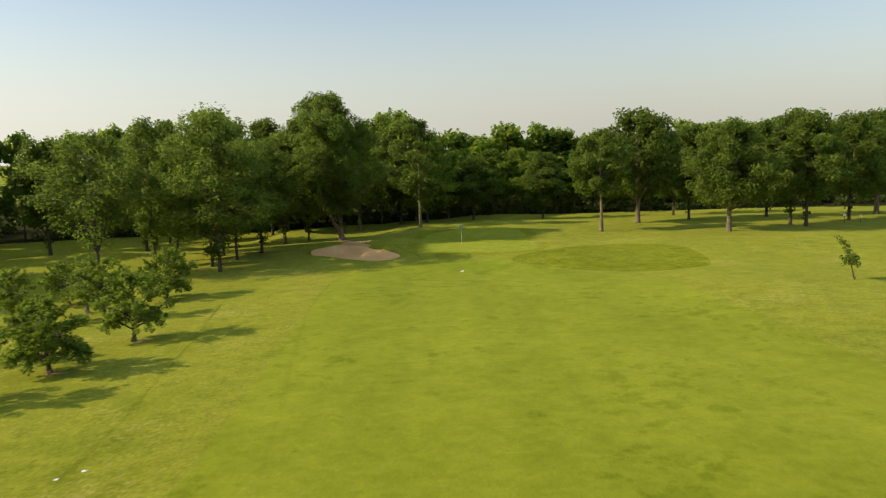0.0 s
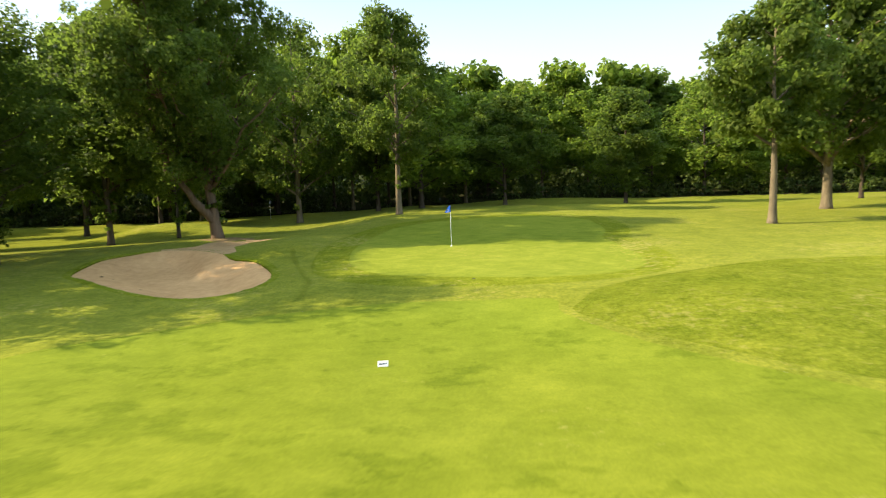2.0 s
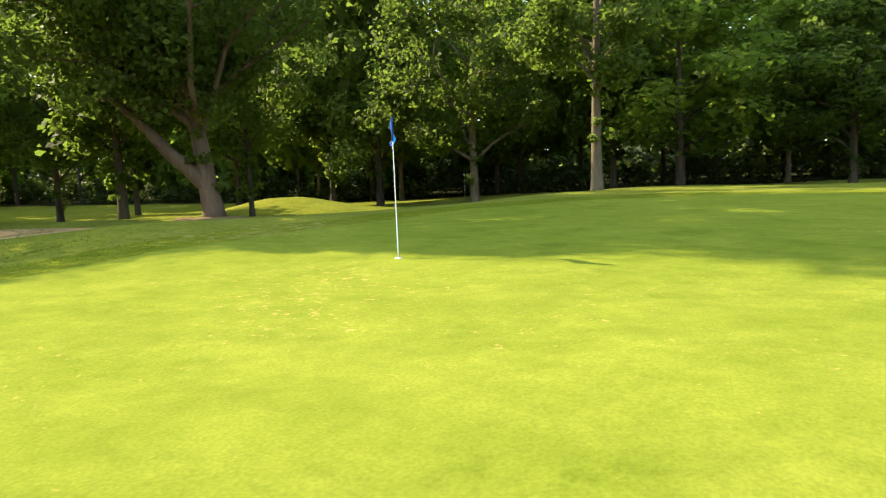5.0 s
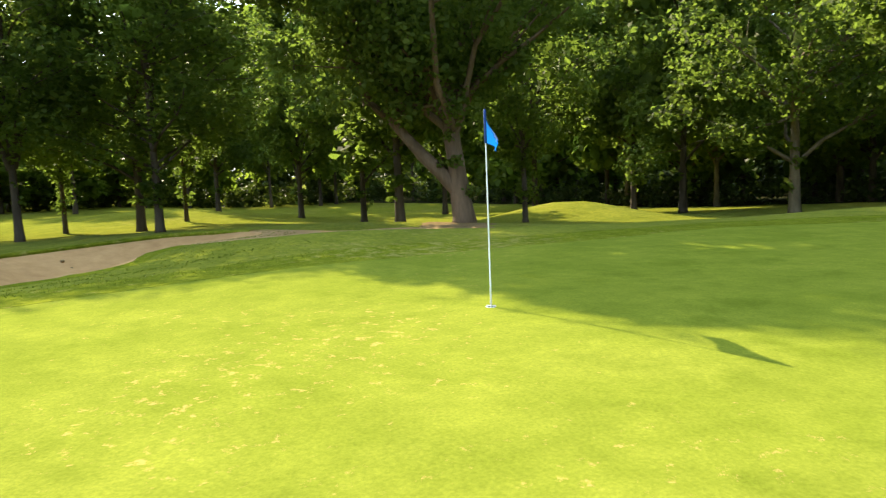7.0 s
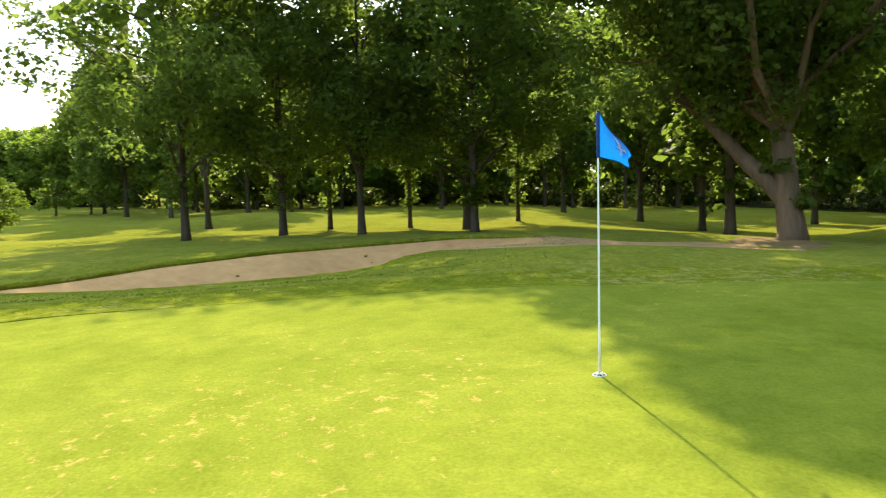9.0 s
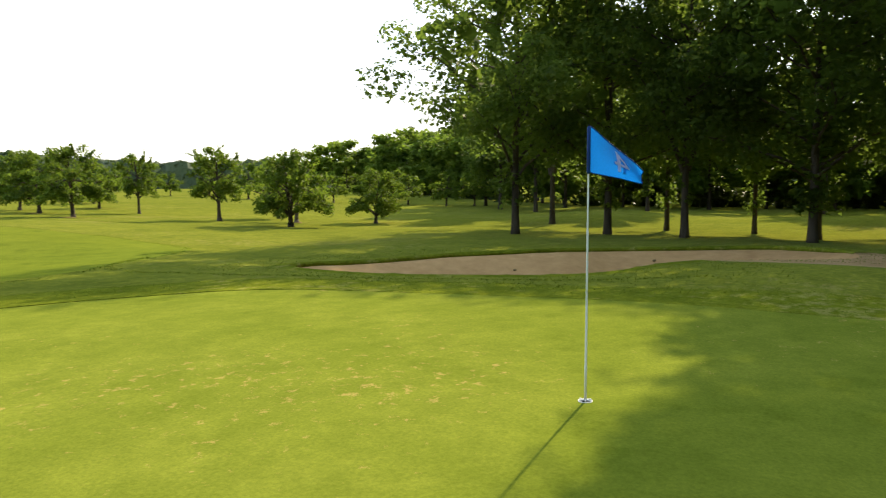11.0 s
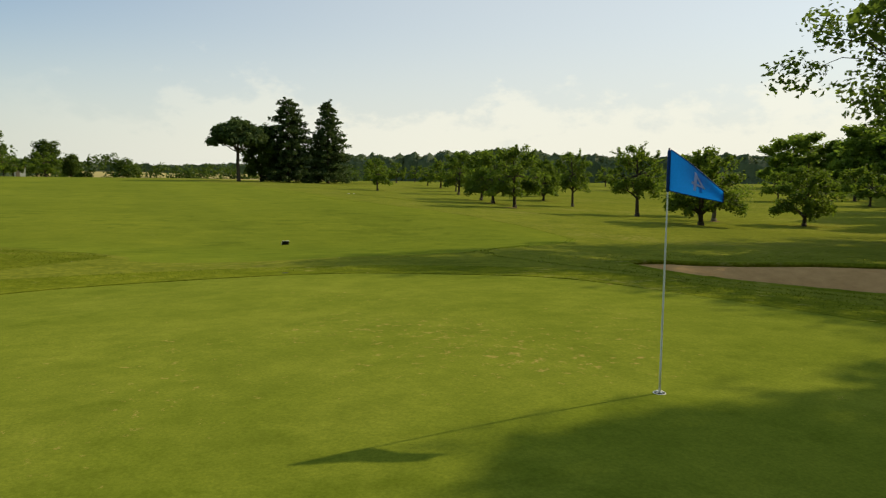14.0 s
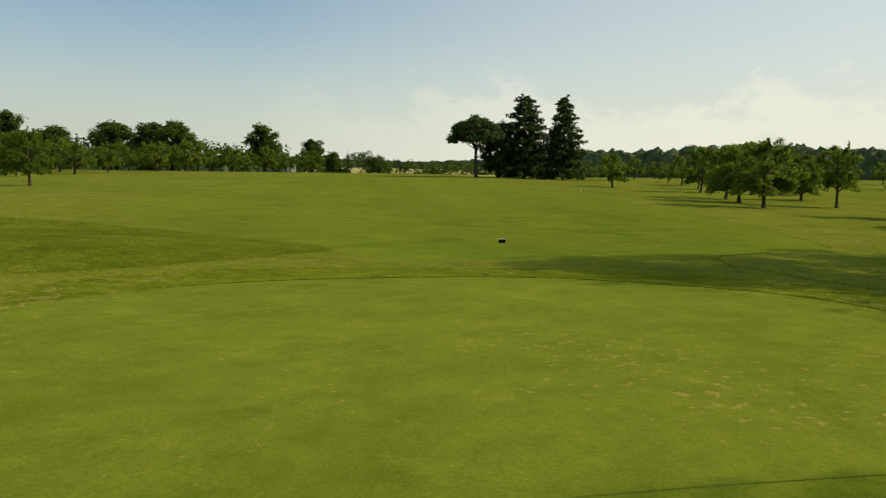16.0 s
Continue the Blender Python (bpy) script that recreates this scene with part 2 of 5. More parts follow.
def leaf_mat(name, stops, through=0.35, hue=(0.24, 0.36, 0.03)):
    m, nt, bsdf, out = mat(name)
    geo, info = nt.nodes.new("ShaderNodeNewGeometry"), nt.nodes.new("ShaderNodeObjectInfo")
    blend = mix_of(nt, 0.35, geo.outputs["Random Per Island"], info.outputs["Random"])
    blend = mix_of(nt, 0.6, blend, noise_of(nt, place(nt), 0.7, 3))
    col = ramp_of(nt, blend, [(0.5 + (p - 0.5) * 0.5, c) for p, c in stops])
    nt.links.new(col, bsdf.inputs["Base Color"])
    bsdf.inputs["Roughness"].default_value = 0.6
    bsdf.inputs["Specular IOR Level"].default_value = 0.12
    tr, mx = nt.nodes.new("ShaderNodeBsdfTranslucent"), nt.nodes.new("ShaderNodeMixShader")
    nt.links.new(mix_of(nt, 0.6, col, hue), tr.inputs["Color"])
    mx.inputs["Fac"].default_value = through
    nt.links.new(bsdf.outputs["BSDF"], mx.inputs[1])
    nt.links.new(tr.outputs["BSDF"], mx.inputs[2])
    nt.links.new(mx.outputs["Shader"], out.inputs["Surface"])
    return m


M_LEAF = leaf_mat("oak_leaves", [(0.2, (0.030, 0.050, 0.010)), (0.5, (0.052, 0.080, 0.014)), (0.8, (0.105, 0.138, 0.022))], 0.52, (0.24, 0.36, 0.05))
M_LEAF_WOOD = leaf_mat("woodland_leaves", [(0.2, (0.052, 0.086, 0.013)), (0.5, (0.095, 0.142, 0.02)), (0.8, (0.168, 0.215, 0.03))], 0.55, (0.28, 0.42, 0.045))
M_LEAF_APPLE = leaf_mat("apple_leaves", [(0.2, (0.05, 0.085, 0.013)), (0.5, (0.09, 0.132, 0.02)), (0.8, (0.16, 0.2, 0.03))], 0.48)
M_NEEDLE = leaf_mat("conifer_needles", [(0.2, (0.032, 0.056, 0.018)), (0.5, (0.052, 0.085, 0.026)), (0.8, (0.08, 0.118, 0.034))], 0.25, (0.13, 0.19, 0.04))
# far darker than the other leaves: the wood's inner shade is in this colour
M_BUSH_SHADED = leaf_mat("undergrowth_leaves_shaded", [(0.2, (0.02, 0.034, 0.007)), (0.5, (0.034, 0.052, 0.010)), (0.8, (0.06, 0.08, 0.015))], 0.2, (0.16, 0.24, 0.03))
# paler and bluer than near leaves: distance haze is mixed into the colour
M_RIDGE_HAZED = leaf_mat("ridge_leaves_hazed", [(0.2, (0.055, 0.078, 0.038)), (0.5, (0.078, 0.104, 0.05)), (0.8, (0.105, 0.134, 0.066))], 0.12)
M_FAR_LEAF = leaf_mat("distant_leaves", [(0.2, (0.034, 0.06, 0.014)), (0.5, (0.054, 0.086, 0.018)), (0.8, (0.085, 0.118, 0.026))], 0.25)


# ---- mesh helpers ----
def mesh_of(name, verts, faces, material=None, smooth=False):
    me = bpy.data.meshes.new(name)
    me.from_pydata([tuple(v) for v in verts], [], [tuple(f) for f in faces])
    if smooth:
        me.polygons.foreach_set("use_smooth", [True] * len(me.polygons))
    if material:
        me.materials.append(material)
    me.update()
    return me


def part(name, bm, material, parent, label="", smooth=False):
    """A bmesh or a mesh as one object under a thing or a part."""
    me = bm
    if isinstance(bm, bmesh.types.BMesh):
        me = bpy.data.meshes.new(name)
        bm.to_mesh(me)
        bm.free()
        me.polygons.foreach_set("use_smooth", [smooth] * len(me.polygons))
    if material and not me.materials:
        me.materials.append(material)
    ob = new(name, me)
    ob.parent = parent
    return tagged(ob, label) if label else ob


def tube(path, radii, sides=8, cap=True):
    """Vertices and faces of a tapered tube along a path."""
    path = [Vector(p) for p in path]
    verts, faces = [], []
    ref = Vector((1, 0, 0))
    for i, p in enumerate(path):
        d = (path[min(i + 1, len(path) - 1)] - path[max(i - 1, 0)]).normalized()
        u = (ref - d * ref.dot(d))
        if u.length < 0.1:
            u = Vector((0, 1, 0)) - d * d.y
        u.normalize()
        w = d.cross(u)
        for k in range(sides):
            a = 2 * math.pi * k / sides
            verts.append(p + (u * math.cos(a) + w * math.sin(a)) * radii[i])
    for i in range(len(path) - 1):
        for k in range(sides):
            a, b = i * sides + k, i * sides + (k + 1) % sides
            faces.append((a, b, b + sides, a + sides))
    if cap:
        faces.append(tuple(range(sides))[::-1])
        faces.append(tuple(range((len(path) - 1) * sides, len(path) * sides)))
    return verts, faces


def join(*chunks):
    verts, faces = [], []
    for v, f in chunks:
        n = len(verts)
        verts += list(v)
        faces += [tuple(i + n for i in q) for q in f]
    return verts, faces


def rounded_box(sx, sy, sz, bevel, at=(0, 0, 0)):
    bm = bmesh.new()
    bmesh.ops.create_cube(bm, size=1.0)
    bmesh.ops.scale(bm, vec=(sx, sy, sz), verts=bm.verts)
    if bevel:
        bmesh.ops.bevel(bm, geom=bm.edges[:], offset=bevel, segments=2, affect="EDGES", profile=0.5)
    bmesh.ops.translate(bm, vec=at, verts=bm.verts)
    return bm


def sstep(x):
    x = np.clip(x, 0, 1)
    return x * x * (3 - 2 * x)


# ---- the lie of the land ----
BUMPS = [(-11.5, -9.3, -0.19, 5.0, 5.0), (-18.0, -4.5, -0.13, 5.0, 4.5),   # x, y, height, reach in x, reach in y
    (0, -20, -0.42, 26, 8), (10.5, -14, 0.42, 5.5, 6), (-25, 23.0, 1.15, 4.8, 3.7), (-47, 5, 0.6, 8, 5), (-50, -14, 0.6, 9, 6),
    (-11.0, -1.0, 0.07, 2.0, 1.5), (40, -4, 0.5, 14, 14), (22, -34, 0.35, 8, 14), (-17, -17, -0.15, 7, 5), (16, 10, 0.12, 7, 6), (7.5, -8.3, -0.2, 3.2, 3.0), (-10.2, -5.2, -0.22, 3.6, 5.4), (-9.3, 1.4, 0.24, 2.2, 2.9), (-18, 3, 0.1, 5, 6), (-12.6, 8.2, -0.18, 2.2, 1.8), (-14.2, 5.2, -0.30, 2.4, 2.6), 
]


def height(x, y):
    x, y = np.asarray(x, float), np.asarray(y, float)
    z = 1.5 * sstep((-y - 24) / 115) - 0.006 * np.maximum(0, -y - 160)
    z = z - 0.85 * sstep((-x - 8) / 30) * (1 - 0.55 * sstep((-y - 24) / 40))
    z = z - 0.3 * sstep((y - 15) / 14) - 0.85 * sstep((y - 4) / 16) * sstep((-x - 4) / 9)
    z = z - 0.35 * sstep((x - 9) / 14) * sstep((y + 12) / 16)
    z = z - 0.65 * sstep((y - 25) / 18) * sstep((x + 14) / 12)
    for bx, by, h, rx, ry in BUMPS:
        z = z + h * np.exp(-((x - bx) / rx) ** 2 - ((y - by) / ry) ** 2)
    far = np.hypot(x, y)
    z = np.where(far > 260, z + (far - 260) * 0.004, z)
    return np.clip(z, -3, 8)


def ground_at(x, y):
    return float(height(x, y))


def outline(points, per=8):
    """A closed smooth line through a few points."""
    p = np.array(points, float)
    out = []
    n = len(p)
    for i in range(n):
        a, b, c, d = p[i - 1], p[i], p[(i + 1) % n], p[(i + 2) % n]
        for k in range(per):
            t = k / per
            out.append(0.5 * (2 * b + (c - a) * t + (2 * a - 5 * b + 4 * c - d) * t * t + (3 * b - a - 3 * c + d) * t ** 3))
    return np.array(out)


def inside(px, py, poly):
    hit = np.zeros(px.shape, bool)
    x0, y0 = poly[-1]
    for x1, y1 in poly:
        cross = ((y1 > py) != (y0 > py)) & (px < (x0 - x1) * (py - y1) / (y0 - y1 + 1e-12) + x1)
        hit ^= cross
        x0, y0 = x1, y1
    return hit


def nearest(px, py, poly):
    """Distance to a closed line and the nearest point on it."""
    best = np.full(px.shape, 1e9)
    bx, by = px.copy(), py.copy()
    x0, y0 = poly[-1]
    for x1, y1 in poly:
        dx, dy = x1 - x0, y1 - y0
        t = np.clip(((px - x0) * dx + (py - y0) * dy) / (dx * dx + dy * dy + 1e-12), 0, 1)
        qx, qy = x0 + t * dx, y0 + t * dy
        d = np.hypot(px - qx, py - qy)
        near = d < best
        best, bx, by = np.where(near, d, best), np.where(near, qx, bx), np.where(near, qy, by)
        x0, y0 = x1, y1
    return best, bx, by


GREEN = outline([(8.6, -6.0), (7.6, -7.9), (5.2, -9.1), (1.6, -9.2), (-1.9, -8.3), (-4.0, -6.3), (-4.9, -2.6), (-5.0, 1.0), (-4.6, 5.5),
                 (-3.4, 10.5), (0.5, 14.6), (5.0, 15.6), (8.4, 12.6), (9.0, 8.0), (8.9, 5.0), (8.2, 1.8), (8.5, -2.5)])
FRINGE = outline([(9.9, -6.4), (8.5, -9.0), (5.4, -10.5), (0.8, -10.8), (-3.0, -9.8), (-5.6, -7.2), (-6.6, -2.8), (-6.8, 1.4), (-6.3, 6.3),
                  (-4.8, 11.8), (0.0, 16.4), (5.4, 17.4), (9.8, 13.8), (10.5, 8.2), (10.3, 5.0), (9.6, 1.6), (10.0, -2.5)])
BUNKER = outline([(-18.1, -4.1), (-18.6, -1.6), (-18.5, 0.3), (-17.3, 1.8), (-15.3, 2.2), (-13.6, 1.2), (-12.0, -0.5), (-10.9, -1.8), (-9.6, -2.4), (-8.7, -3.8), (-7.9, -5.6),
                  (-7.5, -7.3), (-7.6, -9.1), (-8.3, -10.3), (-9.5, -10.7), (-10.8, -10.2), (-13.1, -8.8), (-15.0, -7.2), (-16.6, -5.7)], 6)
MOUND = outline([(4.3, -15.2), (4.6, -13.8), (5.4, -12.3), (6.6, -11.1), (8.0, -10.1), (9.8, -9.1), (12, -8.0), (15, -7.0), (20, -7.0), (24, -12), (22, -23), (16, -25), (10.4, -22.2), (6.6, -18.4)])
SOIL = outline([(-17.1, 2.0), (-16.2, 3.1), (-15.5, 5.0), (-15.4, 7.0), (-14.4, 8.2), (-13.0, 7.0), (-12.4, 5.2), (-12.4, 3.0), (-11.8, 1.2), (-11.3, -0.3), (-11.9, -0.5),
                (-13.5, 1.2), (-15.2, 2.1)])
FAIRWAY = outline([(3.7, -13.2), (3.9, -15.2), (6.0, -18.7), (9.6, -22.7), (12.4, -26.4), (14.4, -29.8), (15.6, -34.5), (16.4, -45), (17, -60), (17.5, -90), (18, -140), (8, -150), (2, -136),
                   (-9, -100), (-13.5, -76), (-14, -60), (-13.9, -42), (-13.8, -29), (-13.6, -22.5), (-12.2, -18.0), (-8.4, -15.4), (-4.6, -13.7), (-2.0, -13.1), (1.2, -12.9)])


def lines(stops):
    """Coordinates from stretches of (from, to, step)."""
    out = []
    for a, b, s in stops:
        out += list(np.linspace(a, b, max(1, round((b - a) / s)), endpoint=False))
    return np.array(out + [stops[-1][1]])


GX = lines([(-3200, -600, 260), (-600, -150, 45), (-150, -60, 6), (-60, -22, 1.2), (-22, 13, 0.36), (13, 60, 1.2), (60, 150, 6), (150, 600, 45), (600, 3200, 260)])
GY = lines([(-3200, -600, 260), (-600, -170, 40), (-170, -60, 2.2), (-60, -24, 1.0), (-24, 20, 0.36), (20, 60, 1.2), (60, 150, 6), (150, 600, 45), (600, 3200, 260)])
gx, gy = np.meshgrid(GX, GY)
step_x, step_y = np.gradient(GX), np.gradient(GY)
local, least = np.maximum(*np.meshgrid(step_x, step_y)), np.minimum(*np.meshgrid(step_x, step_y))
fixed = np.zeros(gx.shape, bool)
for poly in (BUNKER, GREEN, SOIL, FRINGE, MOUND, FAIRWAY):
    d, qx, qy = nearest(gx, gy, poly)
    move = (d < 0.52 * (least if poly is FAIRWAY else local)) & ~fixed
    gx, gy, fixed = np.where(move, qx, gx), np.where(move, qy, gy), fixed | move
gz = height(gx, gy) + 0.02 * np.sin(gx * 0.9 + 1.3 * np.sin(gy * 0.5)) * np.cos(gy * 0.7)
ny, nx = gx.shape
ids = np.arange(ny * nx).reshape(ny, nx)
quads = np.stack([ids[:-1, :-1], ids[:-1, 1:], ids[1:, 1:], ids[1:, :-1]], -1).reshape(-1, 4)
flat = np.stack([gx.ravel(), gy.ravel(), gz.ravel()], 1)
on = fixed.ravel()[quads]
cross = (on[:, 1] & on[:, 3] & ~(on[:, 0] & on[:, 2]))[:, None]
quads = np.concatenate([np.where(cross, quads[:, [0, 1, 3]], quads[:, [0, 1, 2]]), np.where(cross, quads[:, [1, 2, 3]], quads[:, [0, 2, 3]])])
ab, ac = flat[quads[:, 1]] - flat[quads[:, 0]], flat[quads[:, 2]] - flat[quads[:, 0]]
quads = quads[ab[:, 0] * ac[:, 1] - ab[:, 1] * ac[:, 0] > 1e-5]
mid = flat[quads].mean(1)
zone = np.zeros(len(quads), int)
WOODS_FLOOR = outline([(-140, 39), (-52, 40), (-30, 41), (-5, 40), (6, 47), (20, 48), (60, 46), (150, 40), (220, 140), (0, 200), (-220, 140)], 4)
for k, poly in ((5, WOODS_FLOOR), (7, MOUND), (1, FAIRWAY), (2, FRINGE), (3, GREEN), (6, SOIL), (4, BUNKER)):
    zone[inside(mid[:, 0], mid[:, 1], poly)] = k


def turf(name, k, material, label, category):
    use = quads[zone == k]
    keep, back = np.unique(use, return_inverse=True)
    me = mesh_of(name, flat[keep], back.reshape(-1, 3), material, True)
    return tagged(new(name, me), label, category, kind="structure")


turf("ground", 0, M_ROUGH, "rolling rough grass with dry straw patches, reaching the horizon", "ground")
turf("fairway", 1, M_FAIR, "closely mown yellow-green fairway with faint mowing lanes", "fairway")
turf("fringe", 2, M_FRINGE, "short fringe grass collar round the putting green", "grass")
turf("deep_rough", 7, M_DEEP, "darker unmown rough grass on a low mound", "grass")
turf("putting_green", 3, M_GREEN, "smooth putting green turf with small dry specks", "putting green")
turf("forest_floor", 5, M_FLOOR_DARK, "near-black ground under the trees of the wood", "ground")
turf("bare_soil", 6, M_SOIL, "bare trodden soil between the bunker sand and the old oak", "ground")


# the bunker: a turf edge all round and a bowl of sand, steeper on its far bank
def bunker():
    n = len(BUNKER)
    mid_pt = np.array([-13.0, -4.2])
    ring = BUNKER
    z_edge = height(ring[:, 0], ring[:, 1]) + 0.02 * np.sin(ring[:, 0] * 0.9 + 1.3 * np.sin(ring[:, 1] * 0.5)) * np.cos(ring[:, 1] * 0.7)
    # where the sand runs out into the bare soil below the oak there is no turf edge
    away = (ring - mid_pt) / np.linalg.norm(ring - mid_pt, axis=1, keepdims=True)
    bare = inside(ring[:, 0] + 0.5 * away[:, 0], ring[:, 1] + 0.5 * away[:, 1], SOIL)
    soft = sum(np.roll(bare.astype(float), k) for k in range(-4, 5)) / 9
    v, f = [], []
    for i in range(n):
        x, y = ring[i]
        inward = (mid_pt - ring[i]) / np.linalg.norm(mid_pt - ring[i])
        wob = 0.025 * math.sin(i * 1.7) + 0.02 * math.sin(i * 0.61)
        for out, dz in ((0.8, -0.06), (0.3, 0.008), (0.0, 0.03)):
            ox, oy = x - inward[0] * out, y - inward[1] * out
            v.append((ox, oy, ground_at(ox, oy) + 0.02 * math.sin(ox * 0.9 + 1.3 * math.sin(oy * 0.5)) * math.cos(oy * 0.7) + dz))
        v.append((x + inward[0] * 0.05, y + inward[1] * 0.05, z_edge[i] + 0.016 + 0.6 * wob))
        v.append((x + inward[0] * 0.10, y + inward[1] * 0.10, z_edge[i] - 0.03 + 0.6 * wob))
        v.append((x + inward[0] * 0.03, y + inward[1] * 0.03, z_edge[i] - 0.3))
    for i in range(n):
        if soft[i] > 0.5 and soft[(i + 1) % n] > 0.5:
            continue
        for k in range(5):
            a, b = i * 6 + k, ((i + 1) % n) * 6 + k
            f.append((a, a + 1, b + 1, b))
    tagged(new("bunker_edge", mesh_of("bunker_edge", v, f, M_FRINGE, False)), "ragged dark turf edge overhanging the bunker sand", "bunker edge", kind="structure")
    v, f = [], []
    rings = 16
    for j in range(rings + 1):
        s = 1 - j / rings
        for i in range(n):
            p = mid_pt + (ring[i] - mid_pt) * s
            d = (1 - s) * np.linalg.norm(ring[i] - mid_pt)
            sink = 0.60 * float(sstep(d / 3.2)) + 0.09 - 0.09 * min(1.0, 2 * soft[i]) * (1 - min(1.0, d / 0.9))
            ripple = 0.015 * math.sin(p[0] * 5.1 + p[1] * 2.2) + 0.012 * math.sin(p[1] * 7.3 - p[0] * 1.9)
            v.append((p[0], p[1], z_edge[i] * s + (1 - s) * z_edge.mean() - sink + ripple * min(1.0, d / 0.6)))
    for j in range(rings):
        for i in range(n):
            a, b = j * n + i, j * n + (i + 1) % n
            f.append((a, a + n, b + n, b))
    tagged(new("bunker_sand", mesh_of("bunker_sand", v, f, M_SAND, True)), "raked pinkish-tan sand in a shallow greenside bunker", "bunker", kind="structure")
    return np.array(v)


SAND = bunker()


# ---- trees ----
def leaf_quads(centres, normals, length, width, rng, curl=0.18):
    """One bent rhombic leaf or spray at each centre, facing its normal."""
    n = len(centres)
    rnd = rng.normal(size=(n, 3))
    a = np.cross(normals, rnd)
    a /= np.linalg.norm(a, axis=1, keepdims=True) + 1e-9
    b = np.cross(normals, a)
    s = rng.uniform(0.6, 1.35, (n, 1))
    L, W = a * length * s * 0.5, b * width * s * 0.5
    bend = normals * length * s * curl
    v = np.stack([centres - L - bend, centres - W * rng.uniform(0.7, 1.3, (n, 1)), centres + L - bend, centres + W], 1).reshape(-1, 3)
    return v


def cloud_mesh(name, verts, material):
    n = len(verts) // 4
    me = bpy.data.meshes.new(name)
    me.vertices.add(n * 4)
    me.vertices.foreach_set("co", verts.astype(np.float32).ravel())
    me.loops.add(n * 4)
    me.loops.foreach_set("vertex_index", np.arange(n * 4, dtype=np.int32))
    me.polygons.add(n)
    me.polygons.foreach_set("loop_start", np.arange(0, n * 4, 4, dtype=np.int32))
    me.materials.append(material)
    me.update(calc_edges=True)
    me.validate()
    return me


def lobe_leaves(lobes, count, length, width, rng, squash=0.8, shell=0.5):
    """Leaves on the skins of many overlapping lobes; lobes: rows of x, y, z, radius."""
    lobes = np.asarray(lobes, float)
    wgt = lobes[:, 3] ** 2
    pick = rng.choice(len(lobes), count, p=wgt / wgt.sum())
    d = rng.normal(size=(count, 3))
    d /= np.linalg.norm(d, axis=1, keepdims=True)
    r = lobes[pick, 3:4] * (shell + (1.08 - shell) * rng.random((count, 1)) ** 0.7) * (1 + 0.3 * np.sin(d[:, :1] * 5 + pick[:, None]) * np.sin(d[:, 2:] * 6))
    c = lobes[pick, :3] + d * r * [1, 1, squash]
    nrm = d * 0.85 + rng.normal(size=(count, 3)) * 0.5 + [0, 0, 0.2]
    nrm /= np.linalg.norm(nrm, axis=1, keepdims=True)
    return leaf_quads(c, nrm, length, width, rng)


def crown_width(u, kind):
    if kind == "round":
        return max(0.12, math.sin(math.pi * min(0.98, 0.12 + 0.86 * u ** 0.9))) ** 0.62
    if kind == "tall":
        return (0.45 + 0.75 * u / 0.35 if u < 0.35 else 1.2 * (1 - (u - 0.35) / 0.68) ** 0.62) * 0.85
    return max(0.1, math.sin(math.pi * (0.2 + 0.75 * u))) ** 0.7


def limb_path(start, end, rng, bow=0.12, n=5):
    start, end = Vector(start), Vector(end)
    span = (end - start).length
    off = Vector(rng.normal(size=3)) * span * bow * 0.5 + Vector((0, 0, span * bow))
    return [start.lerp(end, t) + off * math.sin(math.pi * t) * 0.7 + Vector(rng.normal(size=3)) * span * 0.02 for t in [k / (n - 1) for k in range(n)]]


